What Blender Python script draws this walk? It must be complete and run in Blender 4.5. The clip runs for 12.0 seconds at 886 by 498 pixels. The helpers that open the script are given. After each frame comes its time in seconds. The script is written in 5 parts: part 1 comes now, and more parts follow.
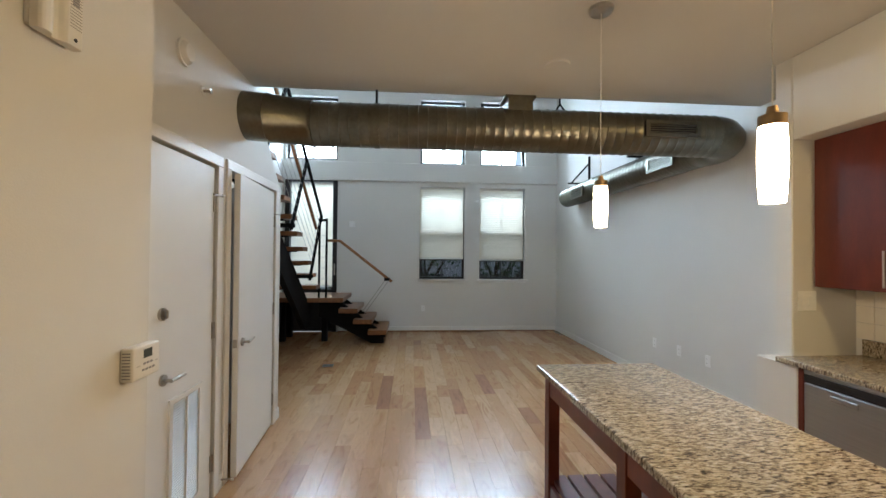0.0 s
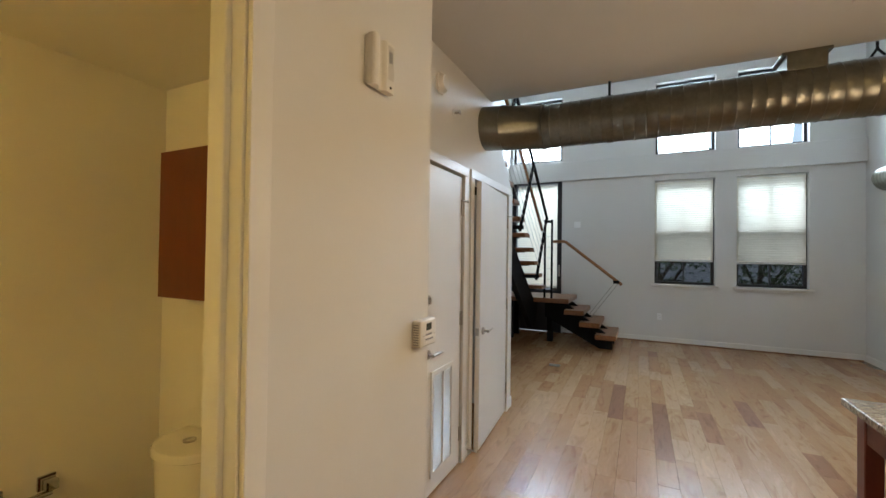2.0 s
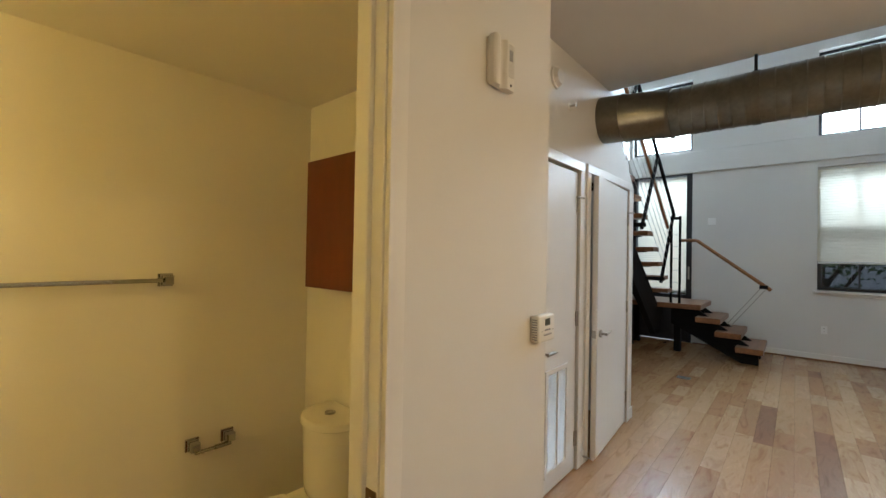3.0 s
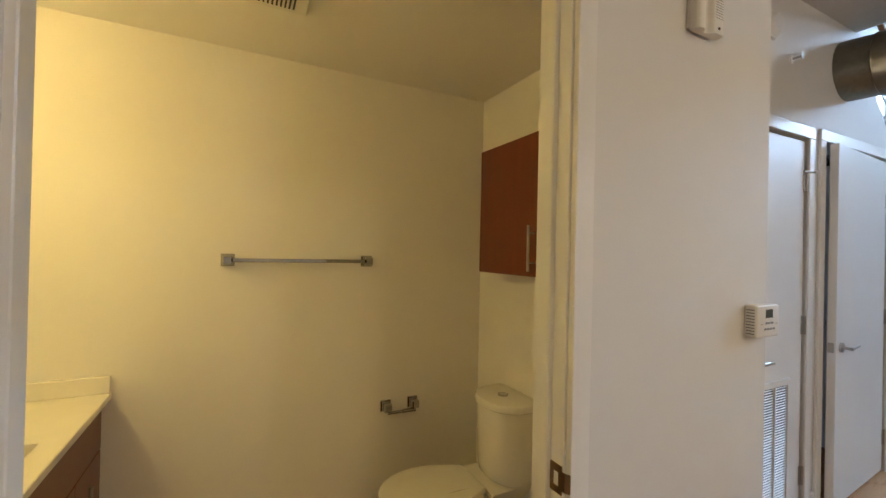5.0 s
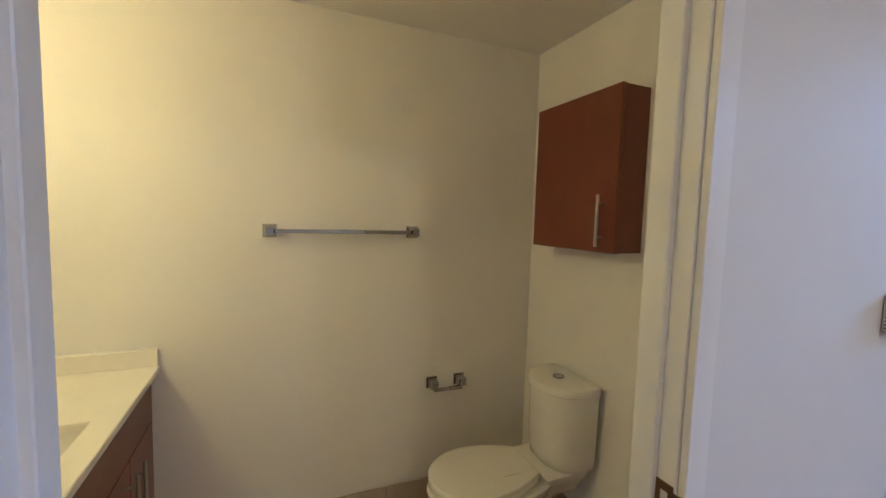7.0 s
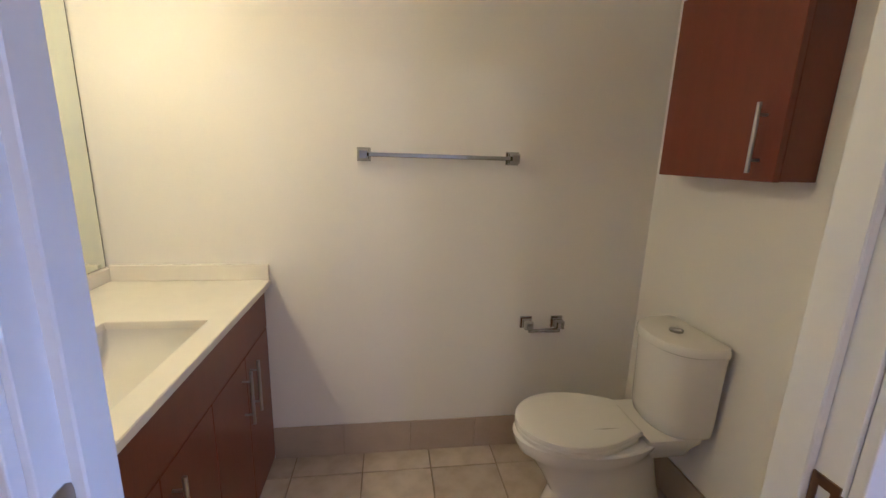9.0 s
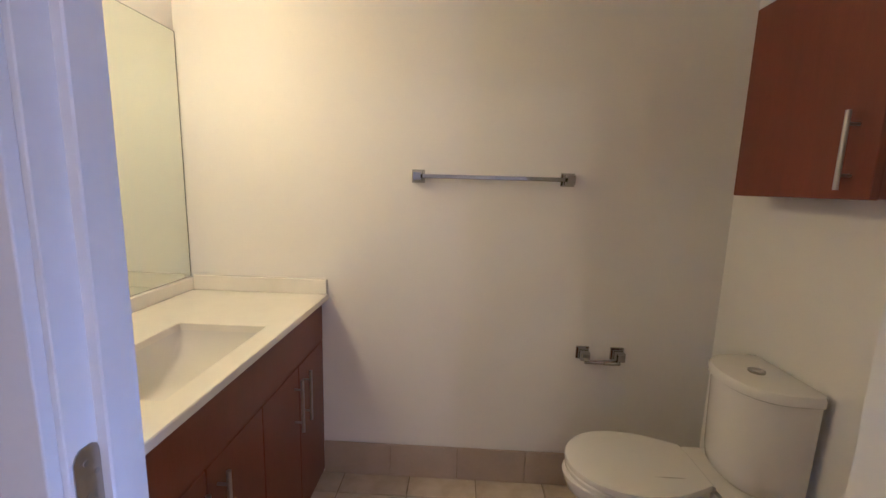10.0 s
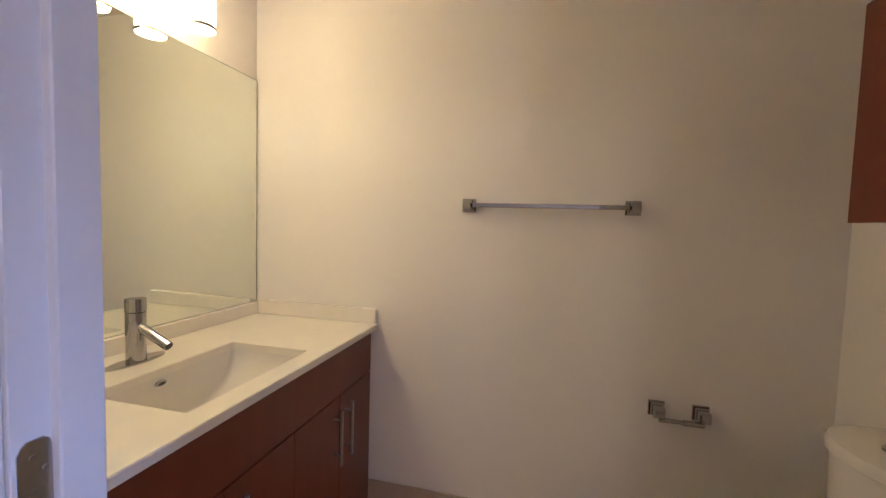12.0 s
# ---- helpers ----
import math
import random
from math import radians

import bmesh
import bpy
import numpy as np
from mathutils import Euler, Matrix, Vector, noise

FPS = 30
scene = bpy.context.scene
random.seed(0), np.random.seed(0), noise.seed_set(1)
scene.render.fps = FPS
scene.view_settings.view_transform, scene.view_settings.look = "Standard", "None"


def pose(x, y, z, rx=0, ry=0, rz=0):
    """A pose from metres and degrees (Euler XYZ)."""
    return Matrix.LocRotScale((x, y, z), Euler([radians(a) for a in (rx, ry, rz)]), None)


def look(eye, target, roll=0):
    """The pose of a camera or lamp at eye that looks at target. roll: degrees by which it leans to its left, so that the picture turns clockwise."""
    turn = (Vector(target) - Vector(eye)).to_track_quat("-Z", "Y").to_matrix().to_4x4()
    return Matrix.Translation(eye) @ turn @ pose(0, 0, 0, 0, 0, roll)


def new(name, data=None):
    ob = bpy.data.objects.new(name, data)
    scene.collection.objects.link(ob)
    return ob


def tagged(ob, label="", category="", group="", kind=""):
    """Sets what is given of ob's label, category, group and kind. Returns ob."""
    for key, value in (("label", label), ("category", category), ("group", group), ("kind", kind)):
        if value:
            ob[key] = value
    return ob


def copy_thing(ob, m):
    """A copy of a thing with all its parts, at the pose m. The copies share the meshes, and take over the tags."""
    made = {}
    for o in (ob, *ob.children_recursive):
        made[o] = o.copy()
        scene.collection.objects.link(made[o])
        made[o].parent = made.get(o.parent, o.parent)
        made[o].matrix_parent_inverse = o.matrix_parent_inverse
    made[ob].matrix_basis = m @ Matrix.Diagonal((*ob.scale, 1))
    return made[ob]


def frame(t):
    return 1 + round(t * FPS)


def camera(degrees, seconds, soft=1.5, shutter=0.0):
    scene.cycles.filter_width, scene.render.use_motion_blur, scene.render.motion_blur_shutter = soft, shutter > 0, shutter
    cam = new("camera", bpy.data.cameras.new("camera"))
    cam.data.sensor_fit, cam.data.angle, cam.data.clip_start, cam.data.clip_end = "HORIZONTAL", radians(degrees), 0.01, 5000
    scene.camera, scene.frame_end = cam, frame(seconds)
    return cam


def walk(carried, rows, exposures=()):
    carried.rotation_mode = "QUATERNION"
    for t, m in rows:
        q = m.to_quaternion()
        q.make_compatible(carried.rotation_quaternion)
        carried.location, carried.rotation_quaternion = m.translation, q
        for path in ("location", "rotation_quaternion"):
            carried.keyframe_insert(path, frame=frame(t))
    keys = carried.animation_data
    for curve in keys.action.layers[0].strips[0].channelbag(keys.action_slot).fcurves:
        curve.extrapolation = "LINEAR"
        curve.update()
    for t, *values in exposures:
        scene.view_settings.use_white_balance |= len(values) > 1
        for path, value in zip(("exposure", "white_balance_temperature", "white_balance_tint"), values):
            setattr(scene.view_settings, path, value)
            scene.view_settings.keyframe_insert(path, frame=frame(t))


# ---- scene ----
cam = camera(94.8, 12.0)
PATH = [
    (0, (-0.238, 0.213, 1.52), (-0.084, 2.207, 1.547), 0.5),
    (0.5, (-0.249, 0.206, 1.512), (-0.345, 2.202, 1.54), 0.55),
    (1, (-0.271, 0.196, 1.505), (-0.632, 2.165, 1.534), 0.6),
    (1.5, (-0.287, 0.177, 1.5), (-0.906, 2.078, 1.529), 0.7),
    (2, (-0.302, 0.152, 1.492), (-1.175, 1.95, 1.519), 0.8),
    (2.5, (-0.313, 0.128, 1.484), (-1.423, 1.793, 1.507), 0.95),
    (3, (-0.315, 0.107, 1.472), (-1.625, 1.617, 1.494), 1.05),
    (3.5, (-0.318, 0.097, 1.449), (-1.789, 1.454, 1.468), 1.15),
    (3.7, (-0.321, 0.093, 1.438), (-1.850, 1.393, 1.456), 1.2),
    (5.5, (-0.354, 0.070, 1.398), (-2.186, 0.879, 1.408), 1.3),
    (6, (-0.356, 0.066, 1.41), (-2.193, 0.853, 1.42), 1.35),
    (6.5, (-0.405, 0.061, 1.428), (-2.244, 0.847, 1.403), 1.45),
    (7, (-0.524, 0.04, 1.418), (-2.359, 0.816, 1.259), 1.65),
    (7.2, (-0.562, 0.039, 1.409), (-2.397, 0.798, 1.179), 1.75),
    (8.8, (-0.628, 0.114, 1.349), (-2.547, 0.457, 0.9), 1.8),
    (9, (-0.628, 0.128, 1.344), (-2.56, 0.394, 0.901), 1.8),
    (9.5, (-0.623, 0.162, 1.329), (-2.581, 0.249, 0.931), 1.7),
    (10, (-0.619, 0.208, 1.311), (-2.594, 0.128, 1.0), 1.6),
    (10.5, (-0.621, 0.253, 1.29), (-2.595, 0.033, 1.061), 1.55),
    (11, (-0.634, 0.289, 1.271), (-2.598, -0.043, 1.104), 1.6),
    (11.5, (-0.666, 0.316, 1.263), (-2.619, -0.098, 1.139), 1.65),
    (12, (-0.696, 0.327, 1.264), (-2.633, -0.156, 1.146), 1.7),
]
EXPOSURES = [
    (0.0, 0.45, 6250, 9), (1.5, 0.43, 6400, 11), (3.5, 0.45, 6300, 9), (5.5, 0.42, 5250, 13), (6.5, 0.42, 5000, 15), (7.0, 0.46, 4400, 20),
    (9.0, 0.68, 4110, 31), (10.5, 0.50, 4260, 37), (12.0, 0.40, 4380, 38)]
walk(cam, [(t, look(eye, target, roll)) for t, eye, target, roll in PATH], EXPOSURES)

# ---- world and large lights ----
world = bpy.data.worlds.new("overcast_sky")
scene.world = world
world.use_nodes = True
wn, wl = world.node_tree.nodes, world.node_tree.links
sky = wn.new("ShaderNodeTexSky")
sky.sky_type = "NISHITA"
sky.sun_disc = False
sky.sun_elevation = radians(48)
sky.sun_rotation = radians(-60)
sky.air_density, sky.dust_density = 1.2, 3.0
wn["Background"].inputs["Strength"].default_value = 0.15
wl.new(sky.outputs["Color"], wn["Background"].inputs["Color"])

sun_data = bpy.data.lights.new("sun", "SUN")
sun_data.energy, sun_data.angle, sun_data.color = 1.2, radians(12), (1.0, 0.95, 0.88)
sun_ob = new("sun", sun_data)
sun_ob.matrix_world = look((-20, 10, 20), (0, 8, 0))


def window_sky(name, x, z, w, h, watts, y=8.57, tilt=0, spread=180):
    data = bpy.data.lights.new(name, "AREA")
    data.shape, data.size, data.size_y, data.energy = "RECTANGLE", w, h, watts
    data.color = (0.67, 0.845, 1.0)
    data.spread = radians(spread)
    ob = new(name, data)
    ob.matrix_world = pose(x, y, z, -90 + tilt, 0, 0)
    return ob


UP_WATTS, LOW_WATTS = 56.0, 3.2
window_sky("sky_light", -2.19, 3.98, 0.98, 1.5, UP_WATTS, 8.95, 24, 120)
window_sky("sky_light", 0.375, 3.98, 0.90, 1.5, UP_WATTS, 8.95, 24, 120)
window_sky("sky_light", 1.59, 3.98, 0.92, 1.5, UP_WATTS, 8.95, 24, 120)

window_sky("sky_light", 0.37, 2.15, 0.84, 1.42, LOW_WATTS)
window_sky("sky_light", 1.585, 2.15, 0.84, 1.42, LOW_WATTS)
window_sky("sky_light", -2.19, 1.92, 0.80, 2.0, LOW_WATTS * 1.1)


# ---- materials ----
def nodes_of(name):
    m = bpy.data.materials.new(name)
    m.use_nodes = True
    n, l = m.node_tree.nodes, m.node_tree.links
    return m, n, l, n["Principled BSDF"]


def ramp(n, stops):
    r = n.new("ShaderNodeValToRGB")
    while len(r.color_ramp.elements) < len(stops):
        r.color_ramp.elements.new(0.5)
    for e, (p, c) in zip(r.color_ramp.elements, stops):
        e.position, e.color = p, (*c, 1)
    return r


def surface(name, colour, rough=0.5, metal=0.0, vary=0.06, scale=6.0, grain=120.0, bump=0.03, spec=0.5, coat=0.0, stretch=(1, 1, 1)):
    """A surface with broad stains, fine grain and slight relief."""
    m, n, l, p = nodes_of(name)
    tc = n.new("ShaderNodeTexCoord")
    mp = n.new("ShaderNodeMapping")
    mp.inputs["Scale"].default_value = stretch
    l.new(tc.outputs["Object"], mp.inputs["Vector"])
    broad = n.new("ShaderNodeTexNoise")
    broad.inputs["Scale"].default_value, broad.inputs["Detail"].default_value = scale, 4
    fine = n.new("ShaderNodeTexNoise")
    fine.inputs["Scale"].default_value, fine.inputs["Detail"].default_value = grain, 3
    l.new(mp.outputs["Vector"], broad.inputs["Vector"])
    l.new(mp.outputs["Vector"], fine.inputs["Vector"])
    add = n.new("ShaderNodeMath")
    add.operation = "ADD"
    half = n.new("ShaderNodeMath")
    half.operation, half.inputs[1].default_value = "MULTIPLY", 0.4
    l.new(fine.outputs["Fac"], half.inputs[0])
    l.new(broad.outputs["Fac"], add.inputs[0])
    l.new(half.outputs[0], add.inputs[1])
    lo = [max(0.0, c * (1 - vary)) for c in colour]
    hi = [min(1.0, c * (1 + vary)) for c in colour]
    r = ramp(n, [(0.4, lo), (1.0, hi)])
    l.new(add.outputs[0], r.inputs["Fac"])
    l.new(r.outputs["Color"], p.inputs["Base Color"])
    p.inputs["Roughness"].default_value, p.inputs["Metallic"].default_value = rough, metal
    p.inputs["Specular IOR Level"].default_value = spec
    p.inputs["Coat Weight"].default_value = coat
    b = n.new("ShaderNodeBump")
    b.inputs["Strength"].default_value, b.inputs["Distance"].default_value = bump, 0.01
    l.new(fine.outputs["Fac"], b.inputs["Height"])
    l.new(b.outputs["Normal"], p.inputs["Normal"])
    return m


def emitter(name, colour, strength):
    m, n, l, p = nodes_of(name)
    p.inputs["Base Color"].default_value = (*colour, 1)
    p.inputs["Emission Color"].default_value = (*colour, 1)
    p.inputs["Emission Strength"].default_value = strength
    p.inputs["Roughness"].default_value = 0.3
    return m


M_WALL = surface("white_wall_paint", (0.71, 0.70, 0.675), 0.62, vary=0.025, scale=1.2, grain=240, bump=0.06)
# Below true white: the shade of a downward face is in this tone.
M_CEIL = surface("shaded_ceiling_paint", (0.61, 0.595, 0.57), 0.8, vary=0.03, scale=1.5, grain=180, bump=0.05)
M_BATH = surface("bath_wall_paint", (0.83, 0.80, 0.76), 0.55, vary=0.03, scale=1.3, grain=220, bump=0.05)
M_TRIM = surface("white_gloss_trim", (0.78, 0.77, 0.75), 0.35, vary=0.03, scale=4, grain=80, bump=0.02)
M_DOOR = surface("white_door_paint", (0.78, 0.78, 0.77), 0.4, vary=0.02, scale=2, grain=150, bump=0.03)
M_PLATE = surface("white_nylon_plate", (0.86, 0.86, 0.85), 0.35, vary=0.02, scale=30, bump=0.0)
M_PLASTIC = surface("white_plastic", (0.75, 0.73, 0.68), 0.4, vary=0.03, scale=20, bump=0.01)
M_DARKPLASTIC = surface("dark_plastic", (0.02, 0.02, 0.022), 0.4, bump=0.01)
M_LCD = surface("lcd_glass", (0.07, 0.08, 0.075), 0.15, bump=0.0)
M_BLACK = surface("black_steel_paint", (0.008, 0.008, 0.009), 0.7, metal=0.0, vary=0.2, scale=9, bump=0.02, spec=0.12)
M_FRAME = surface("black_window_frame", (0.015, 0.015, 0.018), 0.45, vary=0.15, scale=9, bump=0.02)
M_NICKEL = surface("brushed_nickel", (0.46, 0.44, 0.41), 0.3, metal=1.0, vary=0.08, scale=30, bump=0.02)
M_CHROME = surface("polished_chrome", (0.42, 0.42, 0.43), 0.04, metal=1.0, vary=0.03, scale=20, bump=0.0)
M_BRONZE = surface("aged_brass_cap", (0.32, 0.22, 0.12), 0.35, metal=1.0, vary=0.1, scale=30, bump=0.01)
M_STEEL = surface("stainless_steel", (0.42, 0.42, 0.43), 0.34, metal=1.0, vary=0.08, scale=3, grain=60, bump=0.02, stretch=(1, 1, 30))
M_DUCT = surface("galvanised_duct", (0.20, 0.195, 0.165), 0.31, metal=1.0, vary=0.22, scale=5, grain=40, bump=0.05)
M_CHERRY = surface("cherry_cabinet_wood", (0.165, 0.034, 0.0085), 0.30, vary=0.13, scale=3.0, grain=40, bump=0.03, coat=0.15, stretch=(6, 6, 1))
M_ISLAND = surface("mahogany_island_wood", (0.125, 0.024, 0.013), 0.35, vary=0.3, scale=3.0, grain=40, bump=0.03, coat=0.15, stretch=(5, 5, 1))
M_TREAD = surface("oak_stair_tread", (0.235, 0.10, 0.038), 0.35, vary=0.28, scale=3, grain=30, bump=0.04, coat=0.1, stretch=(8, 1, 8))
M_RAIL = surface("oak_handrail", (0.28, 0.12, 0.04), 0.35, vary=0.2, scale=10, grain=60, bump=0.02)
M_QUARTZ = surface("cream_quartz", (0.84, 0.80, 0.71), 0.22, vary=0.03, scale=14, grain=300, bump=0.005)
M_CERAMIC = surface("white_ceramic", (0.80, 0.77, 0.72), 0.08, vary=0.015, scale=5, bump=0.0, coat=0.3)
M_BASETILE = surface("taupe_base_tile", (0.44, 0.36, 0.28), 0.45, vary=0.08, scale=9, grain=120, bump=0.05)
M_GROUT = surface("tile_grout", (0.25, 0.2, 0.15), 0.9, vary=0.15, scale=40, bump=0.1)
M_SUBFLOOR = surface("plank_gap", (0.22, 0.125, 0.065), 0.9, vary=0.1, bump=0.02)
M_GROUND = surface("pale_concrete_yard", (0.36, 0.36, 0.35), 0.9, vary=0.3, scale=2, bump=0.1)
M_BARK = surface("tree_bark", (0.07, 0.05, 0.035), 0.9, vary=0.3, scale=20, bump=0.3)
M_FACADE = surface("pale_grey_facade", (0.46, 0.47, 0.48), 0.8, vary=0.2, scale=1, bump=0.05)
M_LAMPGLASS = emitter("lit_opal_glass", (1.0, 0.74, 0.46), 62.0)
M_BATHGLASS = emitter("lit_frosted_glass", (1.0, 0.685, 0.18), 8.6)
M_KITCHLAMP = emitter("lit_ceiling_lamp_glass", (1.0, 0.71, 0.30), 58.0)
M_BATHBULB = emitter("lit_lamp_opening", (1.0, 0.685, 0.18), 33.0)
M_SMUDGE = surface("pale_grey_scuff", (0.42, 0.39, 0.35), 0.5, bump=0.0)
M_GREYSLOT = surface("shadowed_slot", (0.42, 0.40, 0.36), 0.6, bump=0.0)
M_LINEINK = surface("grey_print", (0.25, 0.25, 0.26), 0.5, bump=0.0)


def wood_floor():
    m, n, l, p = nodes_of("hickory_plank")
    info, tc, mp = n.new("ShaderNodeObjectInfo"), n.new("ShaderNodeTexCoord"), n.new("ShaderNodeMapping")
    geo = n.new("ShaderNodeNewGeometry")
    mp.inputs["Scale"].default_value = (7, 1.5, 1)
    l.new(tc.outputs["Object"], mp.inputs["Vector"])
    rnd = n.new("ShaderNodeMath")
    rnd.operation = "ADD"
    l.new(info.outputs["Random"], rnd.inputs[0])
    l.new(geo.outputs["Random Per Island"], rnd.inputs[1])
    fr = n.new("ShaderNodeMath")
    fr.operation = "FRACT"
    l.new(rnd.outputs[0], fr.inputs[0])
    comb = n.new("ShaderNodeCombineXYZ")
    mul = n.new("ShaderNodeMath")
    mul.operation, mul.inputs[1].default_value = "MULTIPLY", 37.0
    l.new(fr.outputs[0], mul.inputs[0])
    for k in "XYZ":
        l.new(mul.outputs[0], comb.inputs[k])
    shift = n.new("ShaderNodeVectorMath")
    l.new(mp.outputs["Vector"], shift.inputs[0])
    l.new(comb.outputs[0], shift.inputs[1])
    grain, streak = n.new("ShaderNodeTexNoise"), n.new("ShaderNodeTexNoise")
    grain.inputs["Scale"].default_value, grain.inputs["Detail"].default_value, grain.inputs["Distortion"].default_value = 1.7, 5, 1.8
    streak.inputs["Scale"].default_value, streak.inputs["Detail"].default_value = 14.0, 4
    l.new(shift.outputs[0], grain.inputs["Vector"])
    l.new(shift.outputs[0], streak.inputs["Vector"])
    tone = ramp(n, [(0.0, (0.26, 0.12, 0.06)), (0.012, (0.31, 0.155, 0.075)), (0.035, (0.375, 0.20, 0.093)), (0.25, (0.41, 0.225, 0.105)), (0.6, (0.455, 0.265, 0.128)), (1.0, (0.53, 0.335, 0.18))])
    l.new(fr.outputs[0], tone.inputs["Fac"])
    vein = ramp(n, [(0.30, (0.66, 0.55, 0.46)), (0.40, (0.86, 0.80, 0.74)), (0.50, (1.0, 0.98, 0.95)), (0.58, (0.93, 0.90, 0.86)), (0.68, (1.12, 1.12, 1.10))])
    l.new(grain.outputs["Fac"], vein.inputs["Fac"])
    mix = n.new("ShaderNodeMix")
    mix.data_type, mix.blend_type = "RGBA", "MULTIPLY"
    mix.inputs["Factor"].default_value = 0.85
    l.new(tone.outputs["Color"], mix.inputs["A"])
    l.new(vein.outputs["Color"], mix.inputs["B"])
    l.new(mix.outputs["Result"], p.inputs["Base Color"])
    rr = n.new("ShaderNodeMapRange")
    rr.inputs["To Min"].default_value, rr.inputs["To Max"].default_value = 0.14, 0.30
    l.new(streak.outputs["Fac"], rr.inputs["Value"])
    l.new(rr.outputs[0], p.inputs["Roughness"])
    b = n.new("ShaderNodeBump")
    b.inputs["Strength"].default_value, b.inputs["Distance"].default_value = 0.035, 0.004
    l.new(streak.outputs["Fac"], b.inputs["Height"])
    l.new(b.outputs["Normal"], p.inputs["Normal"])
    return m


def granite():
    m, n, l, p = nodes_of("speckled_granite")
    tc, mp = n.new("ShaderNodeTexCoord"), n.new("ShaderNodeMapping")
    mp.inputs["Scale"].default_value, mp.inputs["Rotation"].default_value = (0.75, 2.3, 1.0), (0, 0, 0.25)
    l.new(tc.outputs["Object"], mp.inputs["Vector"])
    a, b, c = n.new("ShaderNodeTexNoise"), n.new("ShaderNodeTexNoise"), n.new("ShaderNodeTexVoronoi")
    a.inputs["Scale"].default_value, a.inputs["Detail"].default_value, a.inputs["Distortion"].default_value = 50, 6, 0.7
    b.inputs["Scale"].default_value, b.inputs["Detail"].default_value = 75, 4
    c.inputs["Scale"].default_value = 60
    for t in (a, b, c):
        l.new(mp.outputs["Vector"], t.inputs["Vector"])
    base = ramp(n, [(0.32, (0.055, 0.046, 0.042)), (0.41, (0.19, 0.15, 0.11)), (0.49, (0.35, 0.29, 0.205)), (0.60, (0.47, 0.41, 0.32)), (0.75, (0.58, 0.54, 0.47))])
    l.new(a.outputs["Fac"], base.inputs["Fac"])
    spots = ramp(n, [(0.36, (0.16, 0.13, 0.12)), (0.44, (1, 1, 1))])
    l.new(b.outputs["Fac"], spots.inputs["Fac"])
    mix = n.new("ShaderNodeMix")
    mix.data_type, mix.blend_type = "RGBA", "MULTIPLY"
    mix.inputs["Factor"].default_value = 0.8
    l.new(base.outputs["Color"], mix.inputs["A"])
    l.new(spots.outputs["Color"], mix.inputs["B"])
    l.new(mix.outputs["Result"], p.inputs["Base Color"])
    p.inputs["Roughness"].default_value = 0.12
    return m


def floor_tile():
    m, n, l, p = nodes_of("beige_floor_tile")
    info, tc = n.new("ShaderNodeObjectInfo"), n.new("ShaderNodeTexCoord")
    a = n.new("ShaderNodeTexNoise")
    a.inputs["Scale"].default_value, a.inputs["Detail"].default_value = 11, 5
    l.new(tc.outputs["Object"], a.inputs["Vector"])
    r = ramp(n, [(0.3, (0.45, 0.37, 0.27)), (0.55, (0.56, 0.48, 0.37)), (0.8, (0.63, 0.55, 0.44))])
    l.new(a.outputs["Fac"], r.inputs["Fac"])
    hsv = n.new("ShaderNodeHueSaturation")
    mr = n.new("ShaderNodeMapRange")
    mr.inputs["To Min"].default_value, mr.inputs["To Max"].default_value = 0.9, 1.08
    l.new(info.outputs["Random"], mr.inputs["Value"])
    l.new(mr.outputs[0], hsv.inputs["Value"])
    l.new(r.outputs["Color"], hsv.inputs["Color"])
    l.new(hsv.outputs["Color"], p.inputs["Base Color"])
    p.inputs["Roughness"].default_value = 0.35
    return m


def shade_cloth():
    m, n, l, p = nodes_of("translucent_shade_cloth")
    out = n["Material Output"]
    tr, mix = n.new("ShaderNodeBsdfTranslucent"), n.new("ShaderNodeMixShader")
    tc, w = n.new("ShaderNodeTexCoord"), n.new("ShaderNodeTexWave")
    w.bands_direction = "Z"
    w.inputs["Scale"].default_value = 26
    l.new(tc.outputs["Object"], w.inputs["Vector"])
    r = ramp(n, [(0.0, (0.78, 0.72, 0.59)), (1.0, (0.81, 0.76, 0.64))])
    l.new(w.outputs["Fac"], r.inputs["Fac"])
    l.new(r.outputs["Color"], p.inputs["Base Color"])
    l.new(r.outputs["Color"], tr.inputs["Color"])
    p.inputs["Roughness"].default_value = 0.9
    mix.inputs[0].default_value = 0.48
    l.new(p.outputs[0], mix.inputs[1])
    l.new(tr.outputs[0], mix.inputs[2])
    l.new(mix.outputs[0], out.inputs["Surface"])
    return m


def clear_glass():
    m, n, l, p = nodes_of("window_glass")
    p.inputs["Base Color"].default_value = (0.95, 0.97, 0.97, 1)
    p.inputs["Roughness"].default_value, p.inputs["IOR"].default_value = 0.0, 1.1
    p.inputs["Transmission Weight"].default_value = 1.0
    return m


def insect_screen():
    m, n, l, p = nodes_of("grey_insect_screen")
    t, mix = n.new("ShaderNodeBsdfTransparent"), n.new("ShaderNodeMixShader")
    t.inputs["Color"].default_value = (0.75, 0.75, 0.75, 1)
    p.inputs["Base Color"].default_value, p.inputs["Roughness"].default_value = (0.05, 0.05, 0.05, 1), 0.8
    mix.inputs[0].default_value = 0.82
    l.new(p.outputs[0], mix.inputs[1])
    l.new(t.outputs[0], mix.inputs[2])
    l.new(mix.outputs[0], n["Material Output"].inputs["Surface"])
    return m


def mirror_glass():
    m, n, l, p = nodes_of("mirror_silver")
    p.inputs["Base Color"].default_value = (0.80, 0.84, 0.76, 1)
    p.inputs["Metallic"].default_value, p.inputs["Roughness"].default_value = 1.0, 0.0
    return m


